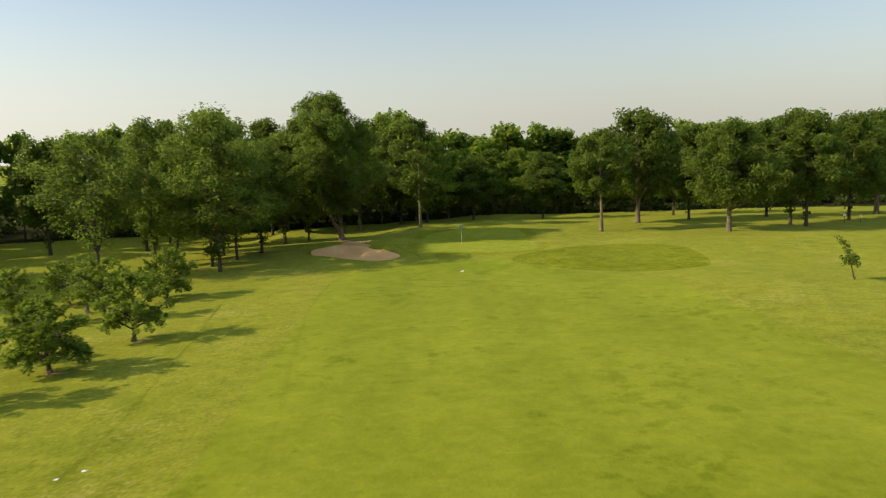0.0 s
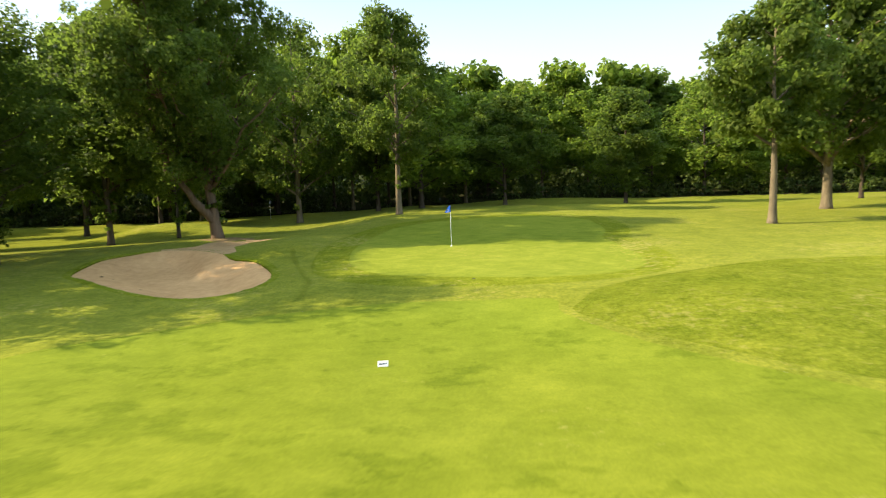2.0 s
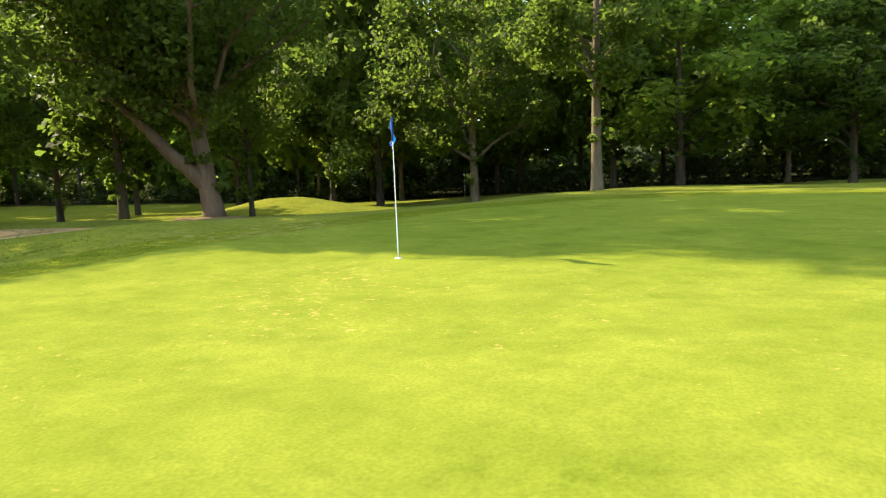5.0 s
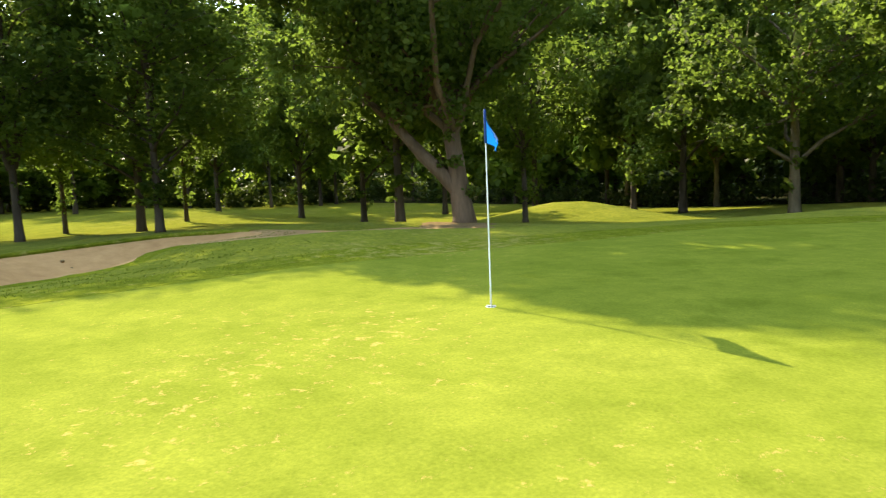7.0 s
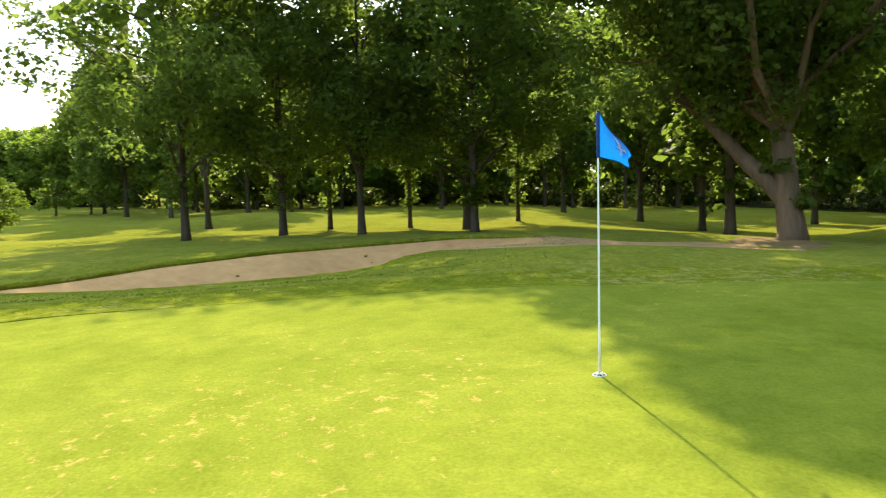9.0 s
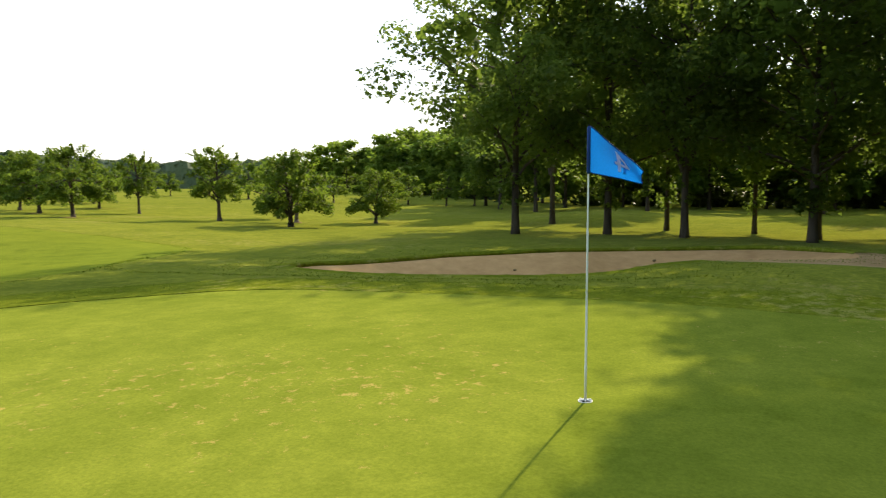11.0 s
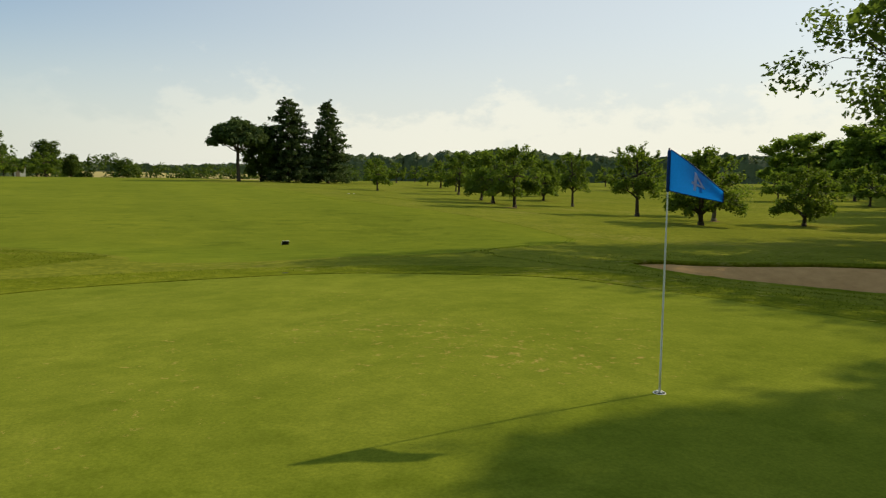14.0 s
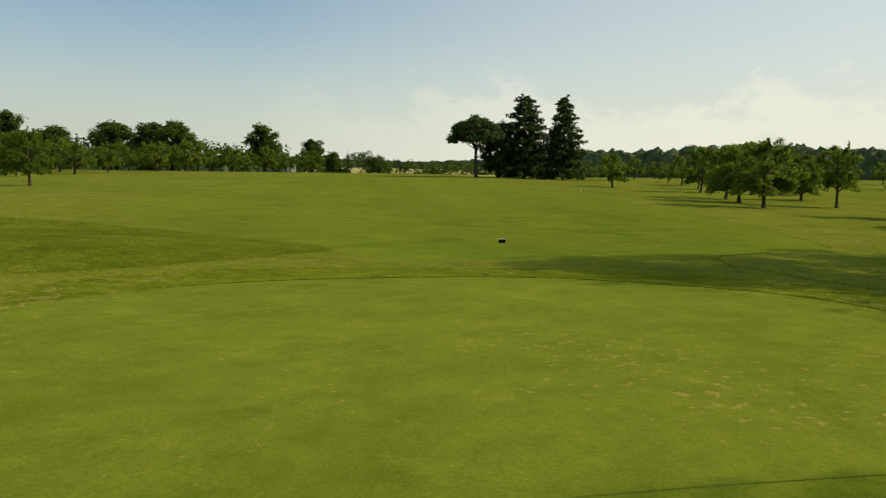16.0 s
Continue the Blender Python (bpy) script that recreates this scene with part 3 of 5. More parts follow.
def make_tree(name, seed, H, base, R, r0, kind, n_lobe, n_leaf, leaf, bark, leaves, label, category="tree", lobe_r=(0.8, 1.6), lean=(0, 0),
              fork=0.0, low_sprays=0, stems=None, squash=0.8, bare=0, oval=(1.0, 1.0), core=0):
    """A tapered trunk with limbs, and a crown of lobes of leaves with gaps between."""
    rng = np.random.default_rng(seed)
    tree = tagged(new(name), label, category)
    top = H * 0.86
    trunk = []
    for k in range(9):
        t = k / 8
        trunk.append(Vector((lean[0] * t ** 1.3 + 0.10 * r0 * 6 * math.sin(t * 5 + seed) * t, lean[1] * t ** 1.3 + 0.08 * r0 * 6 * math.sin(t * 4 + 2 * seed) * t, -0.25 + (top + 0.25) * t)))
    radii = [r0 * (1.45 if k == 0 else 1.0) * (1 - 0.88 * (k / 8) ** 0.9) + 0.012 for k in range(9)]
    low = [trunk[0], trunk[0] + Vector((0, 0, 0.45)), *[trunk[0].lerp(trunk[1], q) for q in (0.55,)], *trunk[1:]]
    lrad = [r0 * 1.5, r0 * 1.18, r0 * 1.03, *radii[1:]]
    low[1], lrad[1] = Vector((trunk[0].x, trunk[0].y, 0.22)), r0 * 1.2
    chunks = [tube(low, lrad, 10)]

    def axis(z):
        t = min(1, max(0, (z + 0.25) / (top + 0.25))) * 8
        i = min(7, int(t))
        return trunk[i].lerp(trunk[i + 1], t - i)

    lobes = []
    limbs = max(7, n_lobe // 4)
    for k in range(limbs):
        u = (k + 0.4) / limbs
        z = base + (H - base) * (0.04 + 0.86 * u)
        a = k * 2.399 + seed + rng.normal() * 0.3
        w = R * crown_width(u, kind) * rng.uniform(0.62, 0.95)
        z0 = max(base * 0.72, z - w * rng.uniform(0.45, 0.9))
        c = axis(z)
        end = Vector((c.x + w * math.cos(a) * oval[0], c.y + w * math.sin(a) * oval[1], z))
        p = limb_path(axis(z0), end, rng)
        rr = r0 * 0.42 * (1 - 0.7 * u)
        chunks.append(tube(p, [rr * (1 - 0.82 * q / 4) + 0.01 for q in range(5)], 6, False))
        for q, lr in ((0.98, 1.0), (0.62, 0.8)):
            at = p[0].lerp(p[-1], q) + (p[2] - p[0].lerp(p[-1], 0.5)) * 0.5
            lobes.append((at.x, at.y, at.z, rng.uniform(*lobe_r) * lr))
        for side in range(2):
            tip = p[3] + Vector((rng.normal(), rng.normal(), rng.normal() * 0.5 + 0.2)) * w * 0.3
            chunks.append(tube(limb_path(p[2], tip, rng, 0.1, 3), [rr * 0.35 + 0.006, rr * 0.22 + 0.005, 0.006], 4, False))
            lobes.append((tip.x, tip.y, tip.z, rng.uniform(*lobe_r) * 0.8))
    while len(lobes) < n_lobe:
        u = rng.random()
        a, z = rng.random() * 6.283, base + (H - base) * u
        w = R * crown_width(u, kind) * rng.uniform(0.55, 1.0)
        c = axis(z)
        lobes.append((c.x + w * math.cos(a) * oval[0], c.y + w * math.sin(a) * oval[1], z, rng.uniform(*lobe_r)))
    for k in range(low_sprays):
        z, a = rng.uniform(1.2, base), rng.random() * 6.283
        c, w = axis(z), r0 + rng.uniform(0.05, 0.4)
        lobes.append((c.x + w * math.cos(a), c.y + w * math.sin(a), z, rng.uniform(0.18, 0.4)))
    if kind == "low":
        # boughs weighed down at the rim
        for k in range(11):
            a, w = rng.random() * 6.283, R * rng.uniform(0.6, 0.92)
            c = axis(base)
            tip = Vector((c.x + w * math.cos(a) * oval[0], c.y + w * math.sin(a) * oval[1], base + rng.uniform(-0.2, 0.5)))
            chunks.append(tube(limb_path(axis(base + 0.35 * (H - base)), tip, rng, 0.22, 4), [0.03, 0.024, 0.015, 0.006], 4, False))
            for q in (0.62, 0.82, 1.0):
                at = axis(base + 0.35 * (H - base)).lerp(tip, q)
                lobes.append((at.x, at.y, at.z + 0.25 * (1 - q), rng.uniform(*lobe_r) * 0.8))
    grown = len(lobes)
    for k in range(bare * 4):
        lx, ly, lz, lr = lobes[int(rng.integers(grown))]
        if lz < base + 0.35 * (H - base):
            continue
        way = Vector((lx + rng.normal() * 0.5, ly + rng.normal() * 0.5, rng.uniform(0.8, 2.2))).normalized()
        tip = Vector((lx, ly, lz)) + way * (lr + rng.uniform(0.15, 0.55))
        chunks.append(tube(limb_path((lx, ly, lz), tip, rng, 0.08, 4), [0.02, 0.016, 0.011, 0.004], 3, False))
        for q in (0.45, 0.7, 0.95):
            at = Vector((lx, ly, lz)).lerp(tip, q)
            lobes.append((at.x, at.y, at.z, rng.uniform(0.1, 0.17)))
    for s0, s1, ra, lob in stems or ():
        p = limb_path(s0, s1, rng, 0.06, 6)
        chunks.append(tube(p, [ra * (1 - 0.62 * q / 5) for q in range(6)], 8, False))
        for q in range(lob):
            e = Vector(s1) + Vector((rng.normal() * 1.6, rng.normal() * 1.6, rng.normal() * 1.0 + 0.8))
            chunks.append(tube(limb_path(p[-2], e, rng, 0.1, 4), [ra * 0.3, ra * 0.22, ra * 0.14, 0.02], 5, False))
            lobes.append((e.x, e.y, e.z, rng.uniform(*lobe_r)))
    part("trunk", mesh_of("trunk", *join(*chunks), bark, True), None, tree)
    leafage = lobe_leaves(lobes, n_leaf, leaf, leaf * 0.62, rng, squash)
    if core:
        # large leaf panels added in the crown's heart to block light, behind the outer leaves
        heart = np.array([q for q in lobes if q[2] > base + 0.06 * (H - base) and q[3] > 0.6 * lobe_r[0]])
        hub = heart[:, :3].mean(0)
        pick = rng.integers(len(heart), size=core)
        at = hub + (heart[pick, :3] - hub) * rng.uniform(0.5, 0.92, (core, 1)) + rng.normal(size=(core, 3)) * 0.2 * heart[pick, 3:4]
        way = rng.normal(size=(core, 3))
        leafage = np.concatenate([leafage, leaf_quads(at, way / np.linalg.norm(way, axis=1, keepdims=True), 1.15 * lobe_r[0], 0.85 * lobe_r[0], rng)])
    part("crown", cloud_mesh("crown", leafage, leaves), None, tree)
    return tree


def make_conifer(name, seed, H, R, r0, n_leaf, label, flat_top=0.0):
    rng = np.random.default_rng(seed)
    tree = tagged(new(name), label, "conifer")
    chunks = [tube([(0, 0, -0.3), (0, 0, 0.5), (0.1, 0, H * 0.5), (0, 0.1, H * 0.97)], [r0 * 1.5, r0, r0 * 0.55, 0.03], 9)]
    lobes = []
    tiers = int(H * 1.25)
    for k in range(tiers):
        u = k / tiers
        z = H * (0.05 + 0.93 * u)
        w = R * (1 - u) ** (0.62 - 0.25 * flat_top) * (0.75 + 0.4 * rng.random()) + 0.25
        for q in range(7):
            a = k * 1.1 + q * 0.898 + rng.normal() * 0.15
            ww = w * rng.uniform(0.72, 1.12)
            tip = Vector((ww * math.cos(a), ww * math.sin(a), z - 0.05 * ww + rng.normal() * 0.5))
            chunks.append(tube([(0, 0, z), tip * 0.5 + Vector((0, 0, z * 0.5 + 0.1)), tip], [0.06, 0.04, 0.012], 4, False))
            for s in (0.45, 0.75, 1.0):
                lobes.append((tip.x * s, tip.y * s, z + (tip.z - z) * s + 0.1, (0.42 + 0.20 * w * 0.5) * (1.1 - 0.25 * s)))
    part("trunk", mesh_of("trunk", *join(*chunks), M_BARK_DARK, True), None, tree)
    part("crown", cloud_mesh("crown", lobe_leaves(lobes, n_leaf, 0.7, 0.34, rng, 0.75, 0.3), M_NEEDLE), None, tree)
    return tree


def make_umbrella_pine():
    rng = np.random.default_rng(77)
    tree = tagged(new("umbrella_pine"), "umbrella pine with a bare trunk and flat dark dome", "pine tree")
    H, R = 17.0, 7.2
    chunks = [tube([(0, 0, -0.3), (0, 0, 0.6), (0.2, 0, 5), (0.1, 0.2, 8.5)], [0.75, 0.5, 0.42, 0.36], 10)]
    lobes = []
    for k in range(150):
        a, w = rng.random() * 6.283, R * math.sqrt(rng.random())
        dome = math.sqrt(max(0, 1 - (w / (R * 1.04)) ** 2))
        z = 8.8 + (H - 9.8) * dome * (0.2 + 0.8 * rng.random() ** 0.5)
        lobes.append((w * math.cos(a), w * math.sin(a), z, rng.uniform(1.0, 1.6)))
        if k < 18:
            chunks.append(tube(limb_path((0.1, 0.2, rng.uniform(6.8, 8.5)), (w * math.cos(a), w * math.sin(a), z), rng, 0.05, 4), [0.16, 0.11, 0.07, 0.03], 5, False))
    part("trunk", mesh_of("trunk", *join(*chunks), M_BARK_DARK, True), None, tree)
    part("crown", cloud_mesh("crown", lobe_leaves(lobes, 13000, 0.85, 0.46, rng, 0.7, 0.45), M_NEEDLE), None, tree)
    return tree


def stand(x, y, turn=0.0, scale=1.0, tall=None, sink=0.0, tilt=(0, 0)):
    """A pose on the ground."""
    return Matrix.LocRotScale((x, y, ground_at(x, y) - sink), Euler((radians(tilt[0]), radians(tilt[1]), radians(turn))), (scale, scale, tall or scale))


def put(ob, *args, **kw):
    ob.matrix_basis = stand(*args, **kw)
    return ob


rng = np.random.default_rng(5)
L_BROAD = "tall broadleaf tree with a grey-brown trunk and dense green crown"

# the old leaning oak beside the green
oak = make_tree("oak_tree", 17, 21.0, 4.4, 9.0, 0.37, "tall", 250, 84000, 0.235, M_BARK_OAK, M_LEAF, "old oak with a thick forked trunk leaning over bare soil", lobe_r=(0.7, 1.35),
                lean=(-1.4, -2.5), oval=(0.82, 1.08), stems=[((-0.6, -2.2, 5.6), (-0.2, -7.8, 9.2), 0.14, 13), ((-0.1, -0.15, 1.2), (-1.7, -2.8, 4.6), 0.33, 6), ((-1.7, -2.8, 4.6), (-2.6, -4.6, 8.8), 0.21, 8), ((-1.2, -2.4, 6.0), (-0.8, -8.5, 11.2), 0.17, 15), ((-1.3, -3.0, 9.0), (-0.6, -7.9, 14.6), 0.13, 15)], low_sprays=14, core=900)
put(oak, -15.9, 10.0)

# five kinds of broadleaf tree, shared by the groves
tree_a = make_tree("broadleaf_tree", 21, 16.5, 3.4, 5.6, 0.155, "round", 84, 16500, 0.23, M_BARK, M_LEAF, L_BROAD, low_sprays=22, core=120)
tree_b = make_tree("broadleaf_tree", 22, 17.0, 3.6, 5.3, 0.145, "tall", 80, 16000, 0.23, M_BARK, M_LEAF, L_BROAD, low_sprays=30, core=90)
tree_c = make_tree("broadleaf_tree", 23, 16.0, 5.6, 5.4, 0.175, "round", 88, 13500, 0.26, M_BARK, M_LEAF, "broadleaf tree forking low into two limbs", low_sprays=6,
                   stems=[((0, 0, 3.2), (1.4, 0.5, 6.5), 0.16, 4), ((0, 0, 3.0), (-1.3, -0.6, 6.2), 0.15, 4)], core=90)
tree_d = make_tree("broadleaf_tree", 24, 17.8, 4.6, 5.2, 0.25, "tall", 84, 17000, 0.28, M_BARK_PALE, M_LEAF, "tall thin-crowned tree with a pale grey trunk", low_sprays=5, lobe_r=(0.7, 1.35), core=90)
tree_e = make_tree("broadleaf_tree", 25, 15.6, 3.9, 6.6, 0.36, "round", 130, 19000, 0.38, M_BARK_PALE, M_LEAF, "broad round-crowned tree standing alone on the grass", lobe_r=(0.9, 1.7), core=520)
tree_f = make_tree("broadleaf_tree", 26, 14.4, 5.2, 3.9, 0.26, "round", 60, 12000, 0.34, M_BARK_PALE, M_LEAF, "slender tree with a long bare pale trunk", lobe_r=(0.8, 1.4), core=120)
tree_g = make_tree("broadleaf_tree", 29, 18.5, 3.3, 6.0, 0.25, "round", 92, 17000, 0.27, M_BARK_PALE, M_LEAF, "tree with a pale trunk and low hanging leafy boughs", lobe_r=(0.7, 1.4), low_sprays=4,
                   stems=[((0, 0, 5.0), (-2.6, -1.2, 6.2), 0.11, 5), ((0, 0, 4.4), (-2.9, -1.6, 3.6), 0.08, 5), ((0, 0, 5.4), (2.4, 0.8, 7.0), 0.11, 4)], core=60)
mid_a = make_tree("broadleaf_tree", 27, 16.5, 3.6, 5.0, 0.21, "round", 90, 10000, 0.39, M_BARK, M_LEAF, L_BROAD, low_sprays=6, lobe_r=(0.9, 1.6), core=420)
mid_b = make_tree("broadleaf_tree", 28, 17.0, 3.8, 4.6, 0.19, "tall", 84, 9600, 0.39, M_BARK, M_LEAF, L_BROAD, low_sprays=24, lobe_r=(0.9, 1.6), core=400)
put(tree_a, -25.0, 0.9, 45, 1.1, 0.88)
put(tree_b, -34.4, -2.0, 70, 0.8, 0.95)
put(tree_c, -26.9, -4.1, 100, 0.95, 0.92)
put(tree_d, -4.9, 22.4, 10, 1.0)
put(tree_g, -14.8, 28.7, 0, 1.05)
put(tree_e, 28.1, 18.5, 0, 1.08, 1.14)
put(tree_f, 19.8, 8.2, 280)
put(mid_a, -65.0, -30.0, 190)
put(mid_b, -60.0, -24.0, 80)
for src, x, y, turn, s, tall in [
    (tree_a, -29.8, 0.9, 130, 1.2, 0.9), (tree_b, -35.5, -6.6, 10, 1.15, 0.97), (mid_a, -44.0, 14.0, 300, 1.0, 1.0), (tree_a, -28.7, -8.0, 250, 1.05, 1.03), (tree_c, -38.5, -14.4, 200, 1.1, 0.98),
    (tree_a, -26.8, -12.0, 310, 1.1, 1.12), (tree_b, -36.8, 4.4, 150, 1.0, 0.95), (mid_a, -62.0, -17.5, 30, 1.0, 1.0),
    (mid_b, -57.0, -12.6, 220, 0.8, 1.0), (mid_a, -64.5, 0.7, 70, 1.0, 1.0), (mid_b, -24.0, 11.6, 50, 1.2, 0.8), (tree_b, -21.5, 17.2, 60, 1.15, 0.9), 
 (mid_b, -8.2, 34.5, 10, 1.1, 1.0), (mid_a, -35.0, 28.6, 75, 1.1, 1.1), (mid_b, -45.0, 27.0, 20, 1.1, 1.1), (mid_a, -34.5, 14.6, 200, 0.9, 1.05), (mid_a, -24.0, 31.5, 140, 1.15, 1.05), (mid_b, -30.0, 33.5, 250, 1.15, 1.05), (mid_a, 4.6, 36.6, 330, 1.0, 0.70),
    (mid_b, 17.0, 37.3, 120, 1.0, 0.73), (tree_e, 34.5, 1.1, 90, 0.85, 0.98), (mid_a, 46.4, 4.3, 260, 1.05, 0.91),
    (mid_b, 46.2, 8.0, 15, 1.05, 0.93), (mid_b, 37.6, 22.6, 300, 1.0, 0.92), (mid_a, 40.0, 36.0, 44, 1.0, 0.95), (mid_a, 49.8, 22.0, 111, 1.0, 0.95),
    (tree_e, 66.0, 19.5, 200, 1.0, 0.94), (mid_a, 57.0, 12.0, 170, 1.0, 0.96), (mid_a, -56.0, 11.0, 280, 1.0, 1.0), (mid_b, -74.0, -36.0, 340, 1.0, 1.0),
]:
    copy_thing(src, stand(x, y, turn, s, s * tall))

# the wood: rows of trees behind the green and round its western side
L_WOOD = "woodland tree with a slim trunk and full green crown"
wood_a = make_tree("woodland_tree", 31, 16.6, 2.6, 4.9, 0.20, "round", 80, 6900, 0.40, M_BARK, M_LEAF_WOOD, L_WOOD, lobe_r=(0.9, 1.7), low_sprays=5, core=110)
wood_b = make_tree("woodland_tree", 32, 17.2, 2.0, 4.5, 0.18, "tall", 78, 6900, 0.40, M_BARK, M_LEAF_WOOD, L_WOOD, lobe_r=(0.9, 1.6), low_sprays=9, core=110)
wood_c = make_tree("woodland_tree", 33, 15.6, 3.4, 4.7, 0.17, "round", 76, 6900, 0.40, M_BARK_PALE, M_LEAF_WOOD, "woodland tree with a pale slim trunk and full crown", lobe_r=(0.9, 1.6), low_sprays=4, core=100)
deep_a = make_tree("woodland_tree", 34, 16.6, 2.4, 4.3, 0.18, "round", 34, 2200, 0.8, M_BARK, M_LEAF_WOOD, L_WOOD, lobe_r=(1.2, 2.0), low_sprays=3, core=160)
deep_b = make_tree("woodland_tree", 35, 16.0, 1.6, 4.0, 0.16, "tall", 32, 2100, 0.8, M_BARK, M_LEAF_WOOD, L_WOOD, lobe_r=(1.2, 2.0), low_sprays=3, core=160)
kinds, deep = (wood_a, wood_b, wood_c), (deep_a, deep_b)
spots = []
for x in np.arange(-74, 96, 5.2):
    for row, y in enumerate((42.0, 48.5, 51.0)):
        if row == 2 and x < -6:
            continue
        spots.append((x + rng.normal() * 1.2 + (0, 1.9, -0.7)[row], y + rng.normal() * 1.1 + (10.5 + (0, 9.0, 9.5)[row]) * float(sstep((x + 3) / 8)), row))
for y in np.arange(-25, 42, 5.2):
    for row, x in enumerate((-76, -82.5)):
        spots.append((x + rng.normal() * 1.2 - 0.25 * max(0, y - 10), y + rng.normal() * 1.2 + row * 1.9, row))
used = set()
for x, y, row in spots:
    lift = (1.06, 0.79, 1.2)[2 if x < -7 else 0 if row else 1] if x > -70 else 0.72 if -22 < y < 4 else 1.1 if y < 8 else 1.38
    m = stand(x, y, rng.uniform(0, 360), rng.uniform(0.95, 1.15), lift * rng.uniform(0.84, 1.0) * (0.9 if row else 1.0))
    src = kinds[int(rng.integers(3))] if row == 0 and x > -40 else deep[int(rng.integers(2))]
    if src not in used:
        used.add(src)
        src.matrix_basis = m
    else:
        copy_thing(src, m)
copy_thing(wood_a, stand(-3.7, 32.5, 100, 1.1, 0.72))
for o in [o for o in scene.objects if o.data is None and o.name.startswith("woodland_tree")]:
    tagged(o, group="trees of the wood")


def thicket(name, along, depth, tall, count, leaf, material, label, seed, lift=0.0, clump=(1.2, 2.6)):
    """Undergrowth or far woods: one mass of leaf clumps along a line."""
    r = np.random.default_rng(seed)
    p = np.array(along, float)
    seg = np.linalg.norm(np.diff(p, axis=0), axis=1)
    cum = np.concatenate([[0], np.cumsum(seg)])
    n = max(12, int(cum[-1] * depth / (clump[1] ** 2) * 1.1 * max(1, tall / clump[1] / 1.5)))
    s = r.random(n) * cum[-1]
    x = np.interp(s, cum, p[:, 0]) + r.normal(size=n) * depth * 0.4
    y = np.interp(s, cum, p[:, 1]) + r.normal(size=n) * depth * 0.4
    top = tall * (0.72 + 0.28 * np.sin(s / (tall * 1.3) + seed) * np.sin(s / (tall * 0.47)) + 0.12 * r.normal(size=n))
    z = height(x, y) + lift + np.maximum(0.3, top) * r.random(n) ** 0.8
    lobes = np.stack([x, y, z, r.uniform(*clump, n)], 1)
    v = lobe_leaves(lobes, count, leaf, leaf * 0.66, r, 0.85, 0.6)
    ob = new(name, cloud_mesh(name, v, material))
    return tagged(ob, label, "undergrowth" if tall < 6 else "woods", kind="stuff")


def canopy(name, along, depth, tall, step, count, leaf, label, seed, first=1.0):
    """A far wood: a closed rolling roof of crowns with rough edges, and sprays of leaves over it."""
    r = np.random.default_rng(seed)
    p = np.array(along, float)
    cum = np.concatenate([[0], np.cumsum(np.linalg.norm(np.diff(p, axis=0), axis=1))])
    ss, dd = np.meshgrid(np.arange(0, cum[-1], step), np.linspace(-1, 1, max(7, int(depth / step))))
    cx, cy = np.interp(ss, cum, p[:, 0]), np.interp(ss, cum, p[:, 1])
    tx, ty = np.interp(ss + 5, cum, p[:, 0]) - np.interp(ss - 5, cum, p[:, 0]), np.interp(ss + 5, cum, p[:, 1]) - np.interp(ss - 5, cum, p[:, 1])
    ln = np.hypot(tx, ty) + 1e-6
    x, y = cx - ty / ln * dd * depth / 2, cy + tx / ln * dd * depth / 2
    x, y = x + r.normal(size=x.shape) * step * 0.2, y + r.normal(size=x.shape) * step * 0.2
    rise = np.clip((1 - np.abs(dd)) * 5, 0, 1) ** 0.5
    roll = 0.82 + 0.07 * np.sin(ss / 23 + seed) + 0.06 * np.sin(ss / 7.3 + 3 * dd) * np.cos(dd * 5 + ss / 11) + 0.07 * r.normal(size=x.shape)
    z = height(x, y) - 1 + tall * rise * roll * (first + (1 - first) * sstep((ss - 260) / 160))
    g = np.stack([x, y, z], -1)
    quad = np.stack([g[:-1, :-1], g[:-1, 1:], g[1:, 1:], g[1:, :-1]], 2).reshape(-1, 4, 3)
    pick, w = r.integers(len(quad), size=count), r.dirichlet((1, 1, 1, 1), count)
    at = (quad[pick] * w[..., None]).sum(1) + [0, 0, leaf * 0.25]
    nrm = r.normal(size=(count, 3)) * 0.5 + [0, 0, 0.6]
    nrm /= np.linalg.norm(nrm, axis=1, keepdims=True)
    v = np.concatenate([quad.reshape(-1, 3), leaf_quads(at, nrm, leaf, leaf * 0.66, r)])
    return tagged(new(name, cloud_mesh(name, v, M_RIDGE_HAZED)), label, "woods", kind="stuff")


thicket("undergrowth", [(-72, 58), (-20, 60), (0, 66), (40, 70), (110, 70)], 4, 7.5, 17000, 1.1, M_BUSH_SHADED, "undergrowth coloured dark for the shade deep inside the wood", 3)
thicket("undergrowth", [(-84, 60), (-96, 44), (-94, 20), (-92, -10), (-93, -34)], 4, 8.0, 11000, 1.1, M_BUSH_SHADED, "undergrowth coloured dark for the shade deep inside the wood", 4)
thicket("undergrowth", [(-74, 50), (-20, 50), (0, 54), (10, 59), (40, 60), (100, 60)], 3.5, 3.2, 15000, 0.6, M_BUSH_SHADED, "low bushes coloured dark for the shade among the trunks", 13, clump=(0.7, 1.5))
thicket("undergrowth", [(-86, 46), (-84, 20), (-83, -8), (-84, -28)], 3.5, 3.2, 9000, 0.6, M_BUSH_SHADED, "low bushes coloured dark for the shade among the trunks", 14, clump=(0.7, 1.5))
